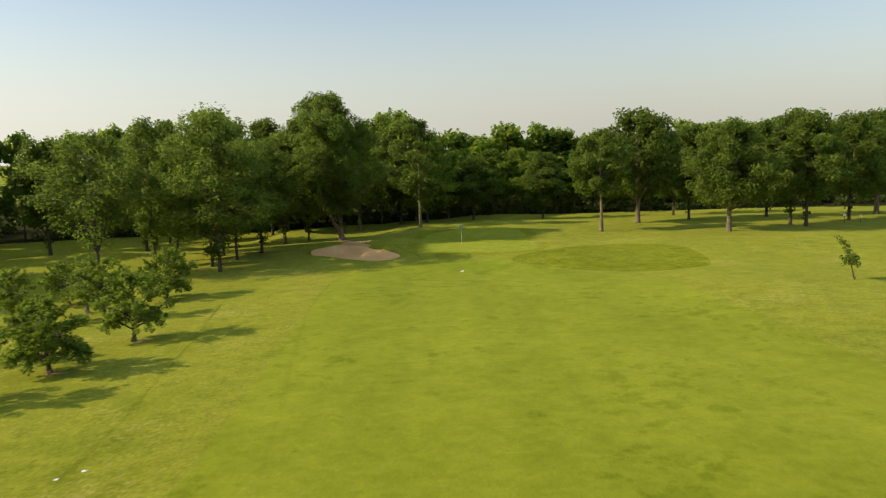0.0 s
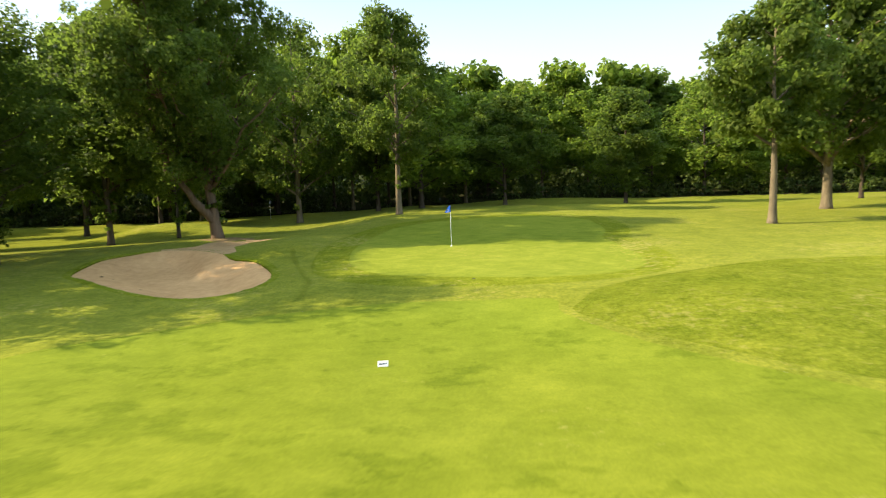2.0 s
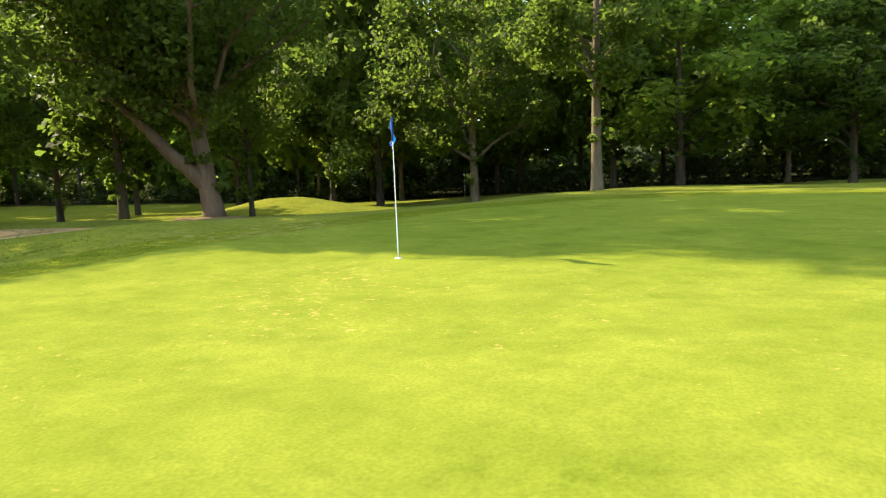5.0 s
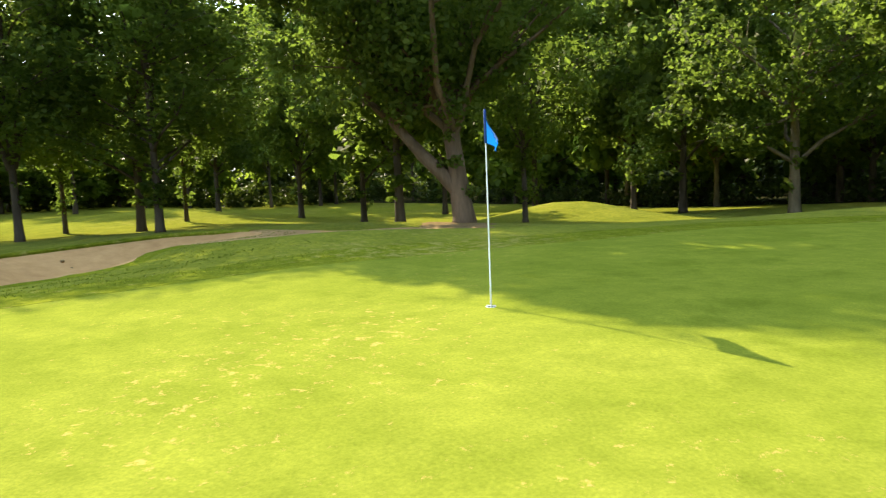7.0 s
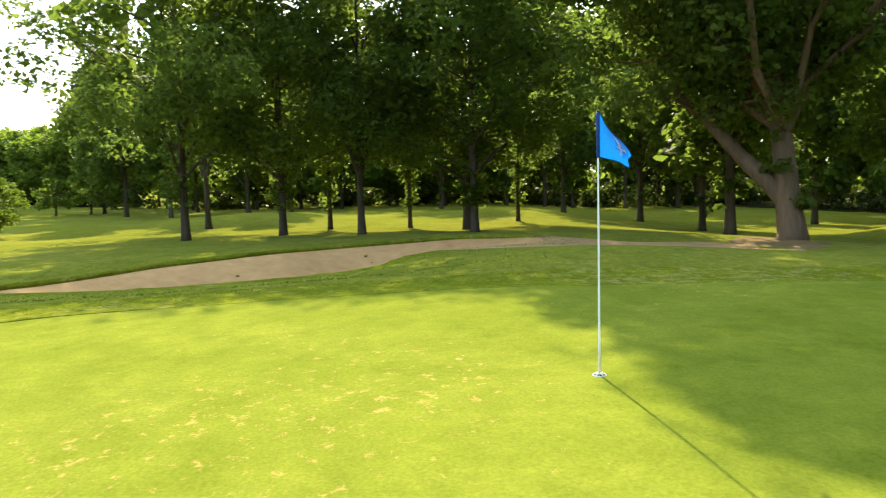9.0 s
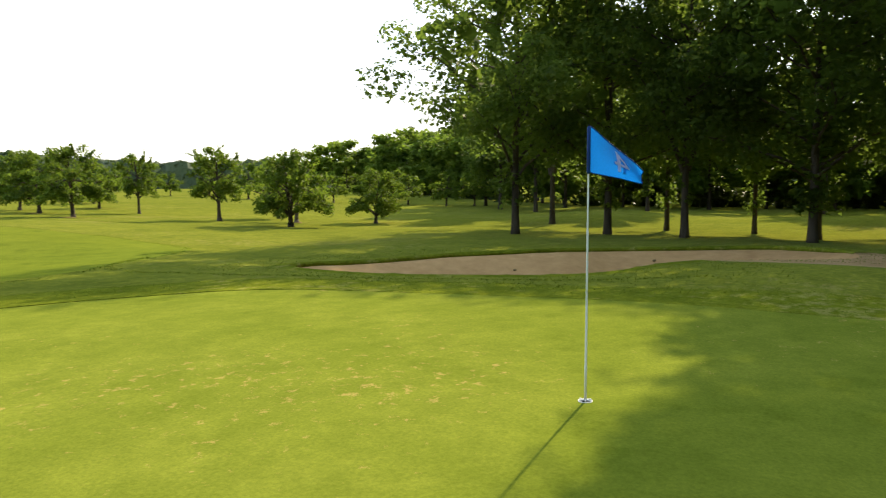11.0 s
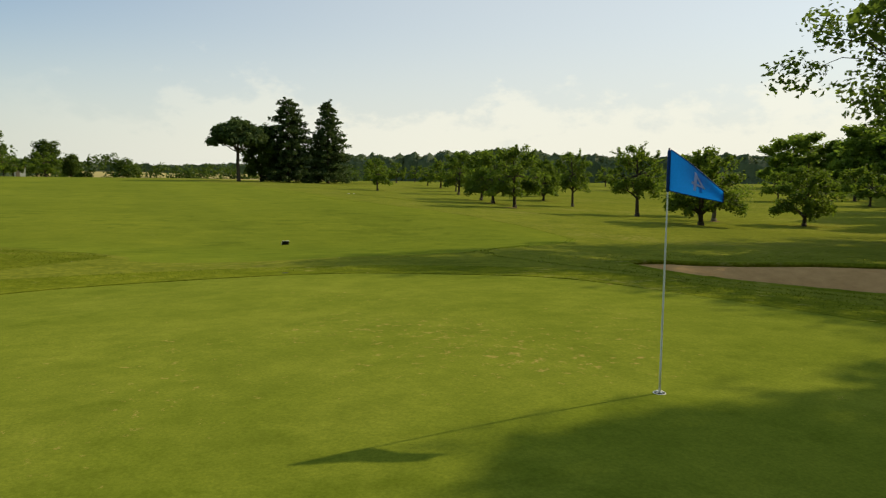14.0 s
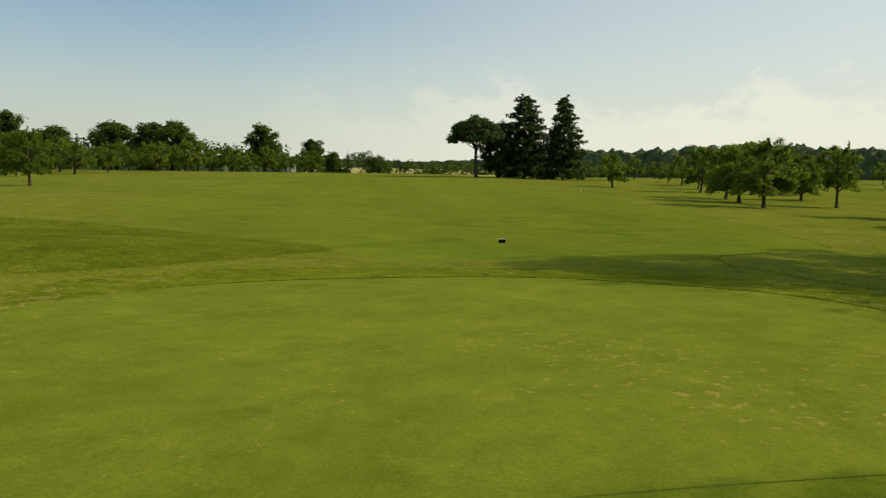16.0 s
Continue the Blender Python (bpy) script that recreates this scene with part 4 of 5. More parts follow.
for x, y, s in [(-126.7, -103.9, 0.7), (-124.8, -98.3, 0.82), (-121, -91.6, 0.8), (-124.5, -89, 0.74), (-118, -82, 0.72), (-111.4, -75, 0.78), (-111, -70, 0.8),
                (-105.7, -64.7, 0.74), (-102.6, -60.1, 0.8), (-101, -56, 0.84), (-98.8, -52.5, 0.8), (-97.3, -49, 0.9), (-95.7, -45.5, 0.9), (-93, -41, 0.95),
                (-128, -86, 0.9), (-120, -75, 0.9), (-112, -62, 0.95), (-106, -50, 0.95), (-99, -39, 1.0), (-88, -34, 1.0), (-84, -29.5, 1.0)]:
    copy_thing(deep[int(rng.integers(2))], stand(x, y, rng.uniform(0, 360), s * 1.2, s * rng.uniform(0.9, 1.05) * (0.78 if y < -50 else 1.0), 0.4))
thicket("undergrowth", [(-90, -38), (-103, -55), (-116, -74), (-130, -100)], 3.5, 3.4, 7000, 0.6, M_BUSH_SHADED, "low bushes under the trees beyond the orchard", 15, clump=(0.8, 1.6))
thicket("undergrowth", [(-98, 62), (-112, 40), (-118, 10), (-112, -20), (-124, -60), (-146, -104)], 5, 14.0, 10000, 1.45, M_BUSH_SHADED, "undergrowth coloured dark for the shade deep inside the wood", 16)
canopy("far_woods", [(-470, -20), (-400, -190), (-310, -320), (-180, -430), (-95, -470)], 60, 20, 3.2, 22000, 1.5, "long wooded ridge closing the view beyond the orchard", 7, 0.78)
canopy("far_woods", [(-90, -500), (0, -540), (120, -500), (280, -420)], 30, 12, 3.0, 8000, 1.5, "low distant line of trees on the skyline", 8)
thicket("undergrowth", [(-70, 74), (-20, 76), (20, 82), (110, 84)], 5, 12.0, 9000, 1.45, M_BUSH_SHADED, "leaf masses coloured dark for the shade deep inside the wood", 17)
thicket("undergrowth", [(-74, 40.5), (-52, 41.5), (-30, 42.5), (-5, 42.5), (4, 48), (20, 50), (60, 48.5), (98, 46)], 1.6, 1.7, 17000, 0.36, M_BUSH_SHADED, "brambles and ferns, shade in their colour, along the edge of the wood", 18, clump=(0.45, 0.95))
thicket("hedge", [(14, -232), (4, -236), (-6, -240)], 5, 6.2, 3600, 0.8, M_FAR_LEAF, "tall uneven hedge of bushes beyond the fairway", 9, clump=(1.2, 2.2))
thicket("hedge", [(96, -182), (40, -200), (12, -206)], 6, 8.5, 9000, 0.8, M_FAR_LEAF, "dark hedge behind the orchard rows", 10, clump=(1.2, 2.2))
thicket("far_bushes", [(-16, -330), (-60, -340), (-110, -330)], 10, 7, 4500, 1.2, M_FAR_LEAF, "bushes and small trees across the field", 12, clump=(1.6, 2.8))

# trees beyond the fairway
pine = put(make_umbrella_pine(), -15.0, -108.7, 0, 0.58)
con_a = make_conifer("conifer", 41, 23.5, 7.6, 0.5, 18000, "tall dark conifer with dense uneven tiers", 0.7)
con_b = make_conifer("conifer", 42, 24.0, 7.0, 0.45, 16000, "tall pointed dark conifer with drooping tiers", 0.2)
put(con_a, -23.4, -111.6, 30, 0.58)
put(con_b, -30.0, -111.6, 80, 0.57)
far_a = make_tree("broadleaf_tree", 36, 15.5, 2.2, 5.4, 0.35, "round", 90, 6500, 0.62, M_BARK, M_FAR_LEAF, "large dark round-topped tree behind the orchard", lobe_r=(1.0, 1.8), core=300)
far_b = make_tree("broadleaf_tree", 37, 14.0, 1.8, 5.0, 0.32, "round", 84, 6000, 0.62, M_BARK, M_FAR_LEAF, "large dark round-topped tree behind the orchard", lobe_r=(1.0, 1.8), core=300)
put(far_a, 84, -172, 0, 1.0, 0.9)
put(far_b, 66, -186, 0, 1.0, 0.9)
for src, x, y, turn, s, tall in [(far_a, 61, -177, 30, 1.0, 0.84), (far_b, 49, -180, 90, 1.2, 0.84), (far_a, 55, -184, 10, 1.1, 0.82), (far_b, 27.5, -184, 200, 0.95, 1.05),
                                 (far_a, 15.5, -189, 140, 0.7, 0.95), (far_b, 10.5, -194, 40, 0.5, 0.95), (far_b, 73, -170, 77, 1.1, 0.74), (far_b, -19.2, -112.5, 20, 0.66, 1.12)]:
    copy_thing(src, stand(x, y, turn, s, s * tall))

# ---- the orchard ----
L_APPLE = "low spreading apple tree with a short crooked trunk on mown grass"
apple_a = make_tree("apple_tree", 51, 4.9, 1.15, 2.35, 0.14, "low", 74, 6400, 0.19, M_BARK, M_LEAF_APPLE, L_APPLE, lobe_r=(0.22, 0.55), lean=(0.35, 0.1), bare=12, oval=(1.1, 0.9), core=240)
apple_b = make_tree("apple_tree", 52, 4.5, 0.85, 2.55, 0.15, "low", 84, 7400, 0.19, M_BARK, M_LEAF_APPLE, "wide bushy apple tree with low hanging branches", lobe_r=(0.24, 0.58), lean=(-0.35, 0.2), bare=11, oval=(0.95, 1.05), core=300)
apple_c = make_tree("apple_tree", 53, 5.2, 1.6, 1.9, 0.14, "low", 62, 5200, 0.18, M_BARK, M_LEAF_APPLE, "thin apple tree with bare upright twigs above its crown", lobe_r=(0.22, 0.5), lean=(0.1, -0.2), bare=14, core=150)
apple_dead = make_tree("apple_tree", 56, 4.5, 1.4, 2.4, 0.15, "low", 34, 1500, 0.16, M_BARK_PALE, M_LEAF_APPLE, "half-dead apple tree with bare pale spreading branches", lobe_r=(0.3, 0.6), lean=(0.2, 0.1), bare=12)
put(apple_dead, -32.6, -30.6, 40)
far_apple_a = make_tree("apple_tree", 54, 4.2, 1.2, 2.6, 0.14, "low", 38, 1450, 0.36, M_BARK, M_LEAF_APPLE, L_APPLE, lobe_r=(0.3, 0.7), lean=(0.4, 0.1), bare=3, core=60)
far_apple_b = make_tree("apple_tree", 55, 4.6, 1.2, 2.3, 0.14, "low", 36, 1400, 0.36, M_BARK, M_LEAF_APPLE, L_APPLE, lobe_r=(0.3, 0.65), lean=(-0.4, 0.2), bare=4, core=60)
put(far_apple_a, -41.0, -91.0, 70)
put(far_apple_b, -26.3, -78.0, 200, 0.82)
put(apple_a, -24.3, -42.5, 10)
put(apple_b, -27.5, -26.7, 200)
put(apple_c, -29.5, -34.6, 60)
orchard = [(apple_b, -36.0, -26.4, 20, 0.9), (apple_b, -26.3, -49.4, 80, 1.05), (apple_c, -36.0, -35.2, 120, 0.95), (far_apple_a, -68.2, -43.6, 50, 0.95), (far_apple_b, -68.7, -38.6, 10, 1.1), (far_apple_a, -72.1, -36.6, 90, 1.0), (far_apple_b, -83, -59.6, 50, 1.0), (far_apple_a, -78, -52, 150, 1.0),
           (apple_a, -28.2, -55.0, 100, 1.0), (apple_c, -32.5, -46.4, 10, 0.9), (apple_b, -35.6, -55.6, 300, 0.85), (apple_a, -32.6, -68.5, 150, 1.0),
           (far_apple_b, -37.0, -78.0, 30, 1.0), (far_apple_a, -39.0, -113.0, 270, 1.05),
           (far_apple_b, -45.0, -104.5, 10, 0.9), (apple_a, -41.6, -64.8, 220, 0.95), (far_apple_b, -58.0, -140, 20, 1.1), (far_apple_a, -50, -84, 140, 0.9), (far_apple_b, -48, -126, 65, 1.1)]
for i, x in enumerate(np.arange(-62, -80, -14)):
    for j, y in enumerate(np.arange(-52, -165, -17.0)):
        if rng.random() < 0.45:
            orchard.append(((far_apple_a, far_apple_b)[int(rng.integers(2))], x + rng.normal() * 1.2 + 0.05 * y, y + rng.normal() * 1.5, rng.uniform(0, 360), rng.uniform(0.85, 1.15)))
orchard += [(apple_a, 34.5, -36.0, 130, 0.8), (apple_a, 31.0, -60.0, 90, 1.0), (far_apple_b, 43, -84.7, 40, 1.1), (far_apple_a, 41, -96.6, 200, 1.1)]
for y, x0 in ((-110, 40), (-122, 38), (-134, 34), (-146, 22), (-157, 15), (-168, 15)):
    for x in np.arange(x0, 100, 7.0):
        orchard.append(((far_apple_a, far_apple_b)[int(rng.integers(2))], x + rng.normal() * 1.0, y + rng.normal() * 1.2, rng.uniform(0, 360), rng.uniform(1.1, 1.45)))
for src, x, y, turn, s in orchard:
    copy_thing(src, stand(x, y, turn, s * 0.92, s * rng.uniform(0.9, 1.08)))
sapling = make_tree("sapling", 57, 3.4, 1.3, 0.75, 0.055, "low", 18, 900, 0.17, M_BARK, M_LEAF_APPLE, "thin wind-bent sapling with sparse leaves", lobe_r=(0.2, 0.4), lean=(-0.9, 0.1), bare=3)
put(sapling, 29.2, -33.8)
for o in [o for o in scene.objects if o.data is None and o.name.startswith("apple_tree")]:
    tagged(o, group="trees of the orchard")


# ---- the flagstick ----
FLAG_DIR = Vector((-0.62, 0.785, 0)).normalized()
FLAG_SIDE = Vector((-FLAG_DIR.y, FLAG_DIR.x, 0))


def flag_point(u, v, off=0.0):
    """u along the cloth from the pole, v down it; off: away from the cloth."""
    top, bottom = 2.135 - 0.345 * u ** 1.1, 1.785 - 0.09 * u
    wave = 0.05 * math.sin(u * 5.6 + v * 2.6) * u ** 0.6 + 0.035 * math.sin(u * 2.2 - v * 4.0) * u
    return FLAG_DIR * (0.012 + 0.435 * u) + FLAG_SIDE * (wave + off) + Vector((0, 0, top + (bottom - top) * v))


def flagstick():
    stick = tagged(new("flagstick"), "white golf flagstick with a fluttering blue flag numbered four", "flagstick")
    stick.location = (0, 0, ground_at(0, 0))
    zs = [0.0, 0.28, 0.285, 0.9, 1.4, 1.405, 2.0, 2.135]
    rs = [0.0105, 0.0105, 0.0095, 0.0088, 0.0082, 0.0076, 0.0066, 0.0062]
    part("pole", mesh_of("pole", *tube([(0, 0, z) for z in zs], rs, 12), M_WHITE, True), None, stick)
    part("knob", mesh_of("knob", *tube([(0, 0, 2.132), (0, 0, 2.138), (0, 0, 2.146), (0, 0, 2.15)], [0.006, 0.009, 0.008, 0.003], 10), M_DARK, True), None, stick)
    m, nt, bsdf, out = mat("blue_flag_cloth")
    weave = noise_of(nt, place(nt), 60.0, 3)
    col = ramp_of(nt, weave, [(0.3, (0.003, 0.05, 0.32)), (0.7, (0.005, 0.078, 0.43))])
    nt.links.new(col, bsdf.inputs["Base Color"])
    bsdf.inputs["Roughness"].default_value = 0.6
    tr, mx = nt.nodes.new("ShaderNodeBsdfTranslucent"), nt.nodes.new("ShaderNodeMixShader")
    tr.inputs["Color"].default_value = (0.0, 0.22, 0.80, 1)
    mx.inputs["Fac"].default_value = 0.4
    nt.links.new(bsdf.outputs["BSDF"], mx.inputs[1])
    nt.links.new(tr.outputs["BSDF"], mx.inputs[2])
    nt.links.new(mx.outputs["Shader"], out.inputs["Surface"])
    nu, nv = 48, 28
    v = [flag_point(i / nu, j / nv) for i in range(nu + 1) for j in range(nv + 1)]
    f = [(i * (nv + 1) + j, (i + 1) * (nv + 1) + j, (i + 1) * (nv + 1) + j + 1, i * (nv + 1) + j + 1) for i in range(nu) for j in range(nv)]
    cloth = part("flag", mesh_of("flag", v, f, m, True), None, stick, "rippled blue cloth flag")
    # the sewn sleeve along the pole
    sleeve = simple_mat("navy_sleeve", (0.004, 0.03, 0.16), (0.008, 0.05, 0.22), 40, 0.7, 0.1, 0.001)
    part("sleeve", mesh_of("sleeve", *tube([(0, 0, 1.775), (0, 0, 1.79), (0, 0, 2.12), (0, 0, 2.135)], [0.010, 0.015, 0.015, 0.009], 12), sleeve, True), None, stick)
    # stitched hems
    for line in ([(k / 16, 0.0) for k in range(17)], [(k / 16, 1.0) for k in range(17)], [(1.0, k / 10) for k in range(11)]):
        part("hem", mesh_of("hem", *tube([flag_point(*q) for q in line], [0.0042] * len(line), 6), sleeve, True), None, cloth)
    ink, int_, ibsdf, iout = mat("pale_flag_figure")
    int_.links.new(ramp_of(int_, noise_of(int_, place(int_), 45.0, 3), [(0.3, (0.55, 0.47, 0.52)), (0.7, (0.68, 0.6, 0.64))]), ibsdf.inputs["Base Color"])
    ibsdf.inputs["Roughness"].default_value = 0.7
    itr, imx = int_.nodes.new("ShaderNodeBsdfTranslucent"), int_.nodes.new("ShaderNodeMixShader")
    itr.inputs["Color"].default_value, imx.inputs["Fac"].default_value = (0.5, 0.62, 0.85, 1), 0.5
    int_.links.new(ibsdf.outputs["BSDF"], imx.inputs[1])
    int_.links.new(itr.outputs["BSDF"], imx.inputs[2])
    int_.links.new(imx.outputs["Shader"], iout.inputs["Surface"])
    # the figure, on both faces of the cloth
    curve = bpy.data.curves.new("figure", "FONT")
    curve.body, curve.size, curve.align_x, curve.align_y = "4", 1.0, "CENTER", "CENTER"
    tmp = bpy.data.objects.new("figure", curve)
    scene.collection.objects.link(tmp)
    bpy.context.view_layer.update()
    raw = bpy.data.meshes.new_from_object(tmp.evaluated_get(bpy.context.evaluated_depsgraph_get()))
    bpy.data.objects.remove(tmp)
    bm = bmesh.new()
    bm.from_mesh(raw)
    bmesh.ops.triangulate(bm, faces=bm.faces[:])
    for _ in range(2):
        bmesh.ops.subdivide_edges(bm, edges=bm.edges[:], cuts=1, use_grid_fill=True)
    bm.verts.ensure_lookup_table()
    base = [v.co.copy() for v in bm.verts]
    for side in (1, -1):
        copy = bm.copy()
        for vert, c in zip(copy.verts, base):
            u, w = 0.55 + side * c.x * 0.56, 0.52 - c.y * 0.92
            vert.co = flag_point(u, w, 0.005 * side)
        part("figure", copy, ink, cloth, "pale figure four")
    bm.free()
    ring = tagged(new("hole_cup"), "white-rimmed golf hole cup round the flagstick foot", "golf hole")
    ring.location = (0, 0, ground_at(0, 0))
    v, f = [], []
    n = 32
    for k in range(n):
        a = 2 * math.pi * k / n
        for r, z in ((0.0515, 0.002), (0.0525, 0.006), (0.0565, 0.006), (0.058, 0.0)):
            v.append((r * math.cos(a), r * math.sin(a), z))
    for k in range(n):
        for q in range(3):
            a, b = k * 4 + q, ((k + 1) % n) * 4 + q
            f.append((a, a + 1, b + 1, b))
    part("rim", mesh_of("rim", v, f, M_WHITE, True), None, ring)
    # flat black disc in place of a hollow: the cup's inner shade as colour
    part("well", mesh_of("well", [(0.051 * math.cos(2 * math.pi * k / n), 0.051 * math.sin(2 * math.pi * k / n), 0.003) for k in range(n)], [tuple(range(n))], M_DARK), None, ring)
    arms = join(*[tube([(0.05 * math.cos(a), 0.05 * math.sin(a), 0.012), (-0.05 * math.cos(a), -0.05 * math.sin(a), 0.012)], [0.005, 0.005], 6) for a in (0.3, 1.35, 2.4)])
    part("ferrule", mesh_of("ferrule", *arms, M_WHITE), None, ring)


flagstick()


def far_flagstick(x, y):
    stick = tagged(new("flagstick"), "distant white flagstick with a small limp flag", "flagstick")
    stick.location = (x, y, ground_at(x, y))
    part("pole", mesh_of("pole", *tube([(0, 0, 0), (0, 0, 1.0), (0, 0, 2.1)], [0.014, 0.012, 0.010], 8), M_WHITE, True), None, stick)
    v, f = [], []
    for i in range(7):
        for j in range(9):
            u, w = i / 6, j / 8
            v.append((0.012 + 0.16 * u, 0.04 * math.sin(u * 7), 2.08 - 0.36 * w - 0.12 * u))
    f = [(i * 9 + j, (i + 1) * 9 + j, (i + 1) * 9 + j + 1, i * 9 + j + 1) for i in range(6) for j in range(8)]
    part("flag", mesh_of("flag", v, f, M_DARK, True), None, stick)


far_flagstick(-19.4, 35.4)


# ---- small things ----
def marker_sign(x, y):
    """A small white notice on two pegs, its back dark, facing down the fairway."""
    sign = tagged(new("ground_sign"), "small white notice plate on short pegs in the fairway", "sign")
    sign.matrix_basis = stand(x, y, 8, sink=0.08, tilt=(-24, 0))
    part("plate", rounded_box(0.27, 0.02, 0.15, 0.008, (0, 0, 0.16)), M_WHITE, sign, "white plate")
    part("back", rounded_box(0.25, 0.012, 0.135, 0.005, (0, 0.017, 0.16)), M_DARK, sign, "black back plate")
    for k, (cx, w) in enumerate(((-0.07, 0.07), (0.02, 0.06), (0.085, 0.035))):
        part("writing_bar", rounded_box(w, 0.003, 0.035, 0, (cx, -0.0125, 0.16 + 0.006 * (k - 1))), M_DARK, sign)
    for cx in (-0.08, 0.08):
        part("peg", mesh_of("peg", *tube([(cx, 0.004, -0.1), (cx, 0.004, 0.1)], [0.008, 0.01], 8), M_DARK, True), None, sign)


marker_sign(-1.25, -19.6)


def sprinkler(x, y):
    head = tagged(new("sprinkler_cover"), "round black sprinkler cover sunk in the fringe grass", "sprinkler")
    head.matrix_basis = stand(x, y, sink=-0.012)
    part("collar", mesh_of("collar", *tube([(0, 0, -0.05), (0, 0, 0.004), (0, 0, 0.010), (0, 0, 0.006)], [0.085, 0.085, 0.08, 0.07], 24), M_DARK, True), None, head)
    part("cap", mesh_of("cap", *tube([(0, 0, 0.0), (0, 0, 0.010), (0, 0, 0.014)], [0.068, 0.068, 0.06], 20), M_DARK, True), None, head)


sprinkler(1.1, -9.45)


def rake(head, tail):
    """A bunker rake lying on the bank: a toothed bar and a long handle."""
    thing = tagged(new("bunker_rake"), "dark bunker rake lying on the sand bank, handle on grass", "rake")
    a, b = Vector(head), Vector(tail)
    d = (b - a).normalized()
    s = d.cross(Vector((0, 0, 1))).normalized()
    part("handle", mesh_of("handle", *tube([a, a.lerp(b, 0.5), b], [0.016, 0.015, 0.014], 8), M_WOOD, True), None, thing)
    part("bar", mesh_of("bar", *tube([a - s * 0.3, a + s * 0.3], [0.025, 0.025], 8), M_DARK, True), None, thing)
    for k in range(12):
        p = a + s * (-0.28 + k * 0.051)
        part("tooth", mesh_of("tooth", *tube([p, p - d * 0.03 + Vector((0, 0, -0.07))], [0.009, 0.005], 5), M_DARK), None, thing)


rake((-18.0, -3.5, -0.52), (-19.6, -2.0, -0.36))


def tee_post(x, y):
    post = tagged(new("ball_washer"), "white ball washer on a post beside the tee", "ball washer")
    post.matrix_basis = stand(x, y)
    part("post", mesh_of("post", *tube([(0, 0, -0.1), (0, 0, 0.95)], [0.04, 0.035], 10), M_DARK, True), None, post)
    part("drum", mesh_of("drum", *tube([(0, 0, 0.93), (0, 0, 0.98), (0, 0, 1.2), (0, 0, 1.26)], [0.10, 0.16, 0.16, 0.08], 16), M_WHITE, True), None, post)


def ring_post(x, y):
    post = tagged(new("tee_marker_post"), "thin post carrying a pale ring beside the tee", "post")
    post.matrix_basis = stand(x, y)
    part("post", mesh_of("post", *tube([(0, 0, -0.1), (0, 0, 0.85)], [0.03, 0.025], 8), M_DARK, True), None, post)
    loop = [(0.17 * math.cos(a), 0, 1.02 + 0.17 * math.sin(a)) for a in np.linspace(0, 2 * math.pi, 25)]
    part("ring", mesh_of("ring", *tube(loop, [0.03] * 25, 6, False), M_WHITE, True), None, post)


tee_post(54.0, 8.2)
ring_post(55.8, 7.4)


def shed(x, y):
    hut = tagged(new("shed"), "small pale plastered hut half hidden among trees", "hut")
    hut.matrix_basis = stand(x, y, 12)
    part("wall", rounded_box(2.2, 1.8, 2.0, 0.02, (0, 0, 0.95)), M_PLASTER, hut)
    v = [(-1.3, -1.1, 1.95), (1.3, -1.1, 1.95), (1.3, 1.1, 2.2), (-1.3, 1.1, 2.2)]
    part("roof", mesh_of("roof", v + [(x, y, z + 0.08) for x, y, z in v], [(3, 2, 1, 0), (4, 5, 6, 7), (0, 1, 5, 4), (1, 2, 6, 5), (2, 3, 7, 6), (3, 0, 4, 7)], M_WOOD), None, hut)
    part("door", rounded_box(0.8, 0.06, 1.7, 0.01, (0.4, 0.92, 0.85)), M_WOOD, hut)


shed(20.5, -182)

# the ripe field on the far slope
fx, fy = np.meshgrid(np.linspace(-95, 30, 20), np.linspace(-465, -300, 12))
fz = height(fx, fy) + 0.2 + 3.5 * sstep((-fy - 300) / 165)
fid = np.arange(fx.size).reshape(fx.shape)
fq = np.stack([fid[:-1, :-1], fid[:-1, 1:], fid[1:, 1:], fid[1:, :-1]], -1).reshape(-1, 4)
tagged(new("ripe_field", mesh_of("ripe_field", np.stack([fx.ravel(), fy.ravel(), fz.ravel()], 1), fq, M_STUBBLE, True)), "pale ripe field on the far slope", "field", kind="structure")


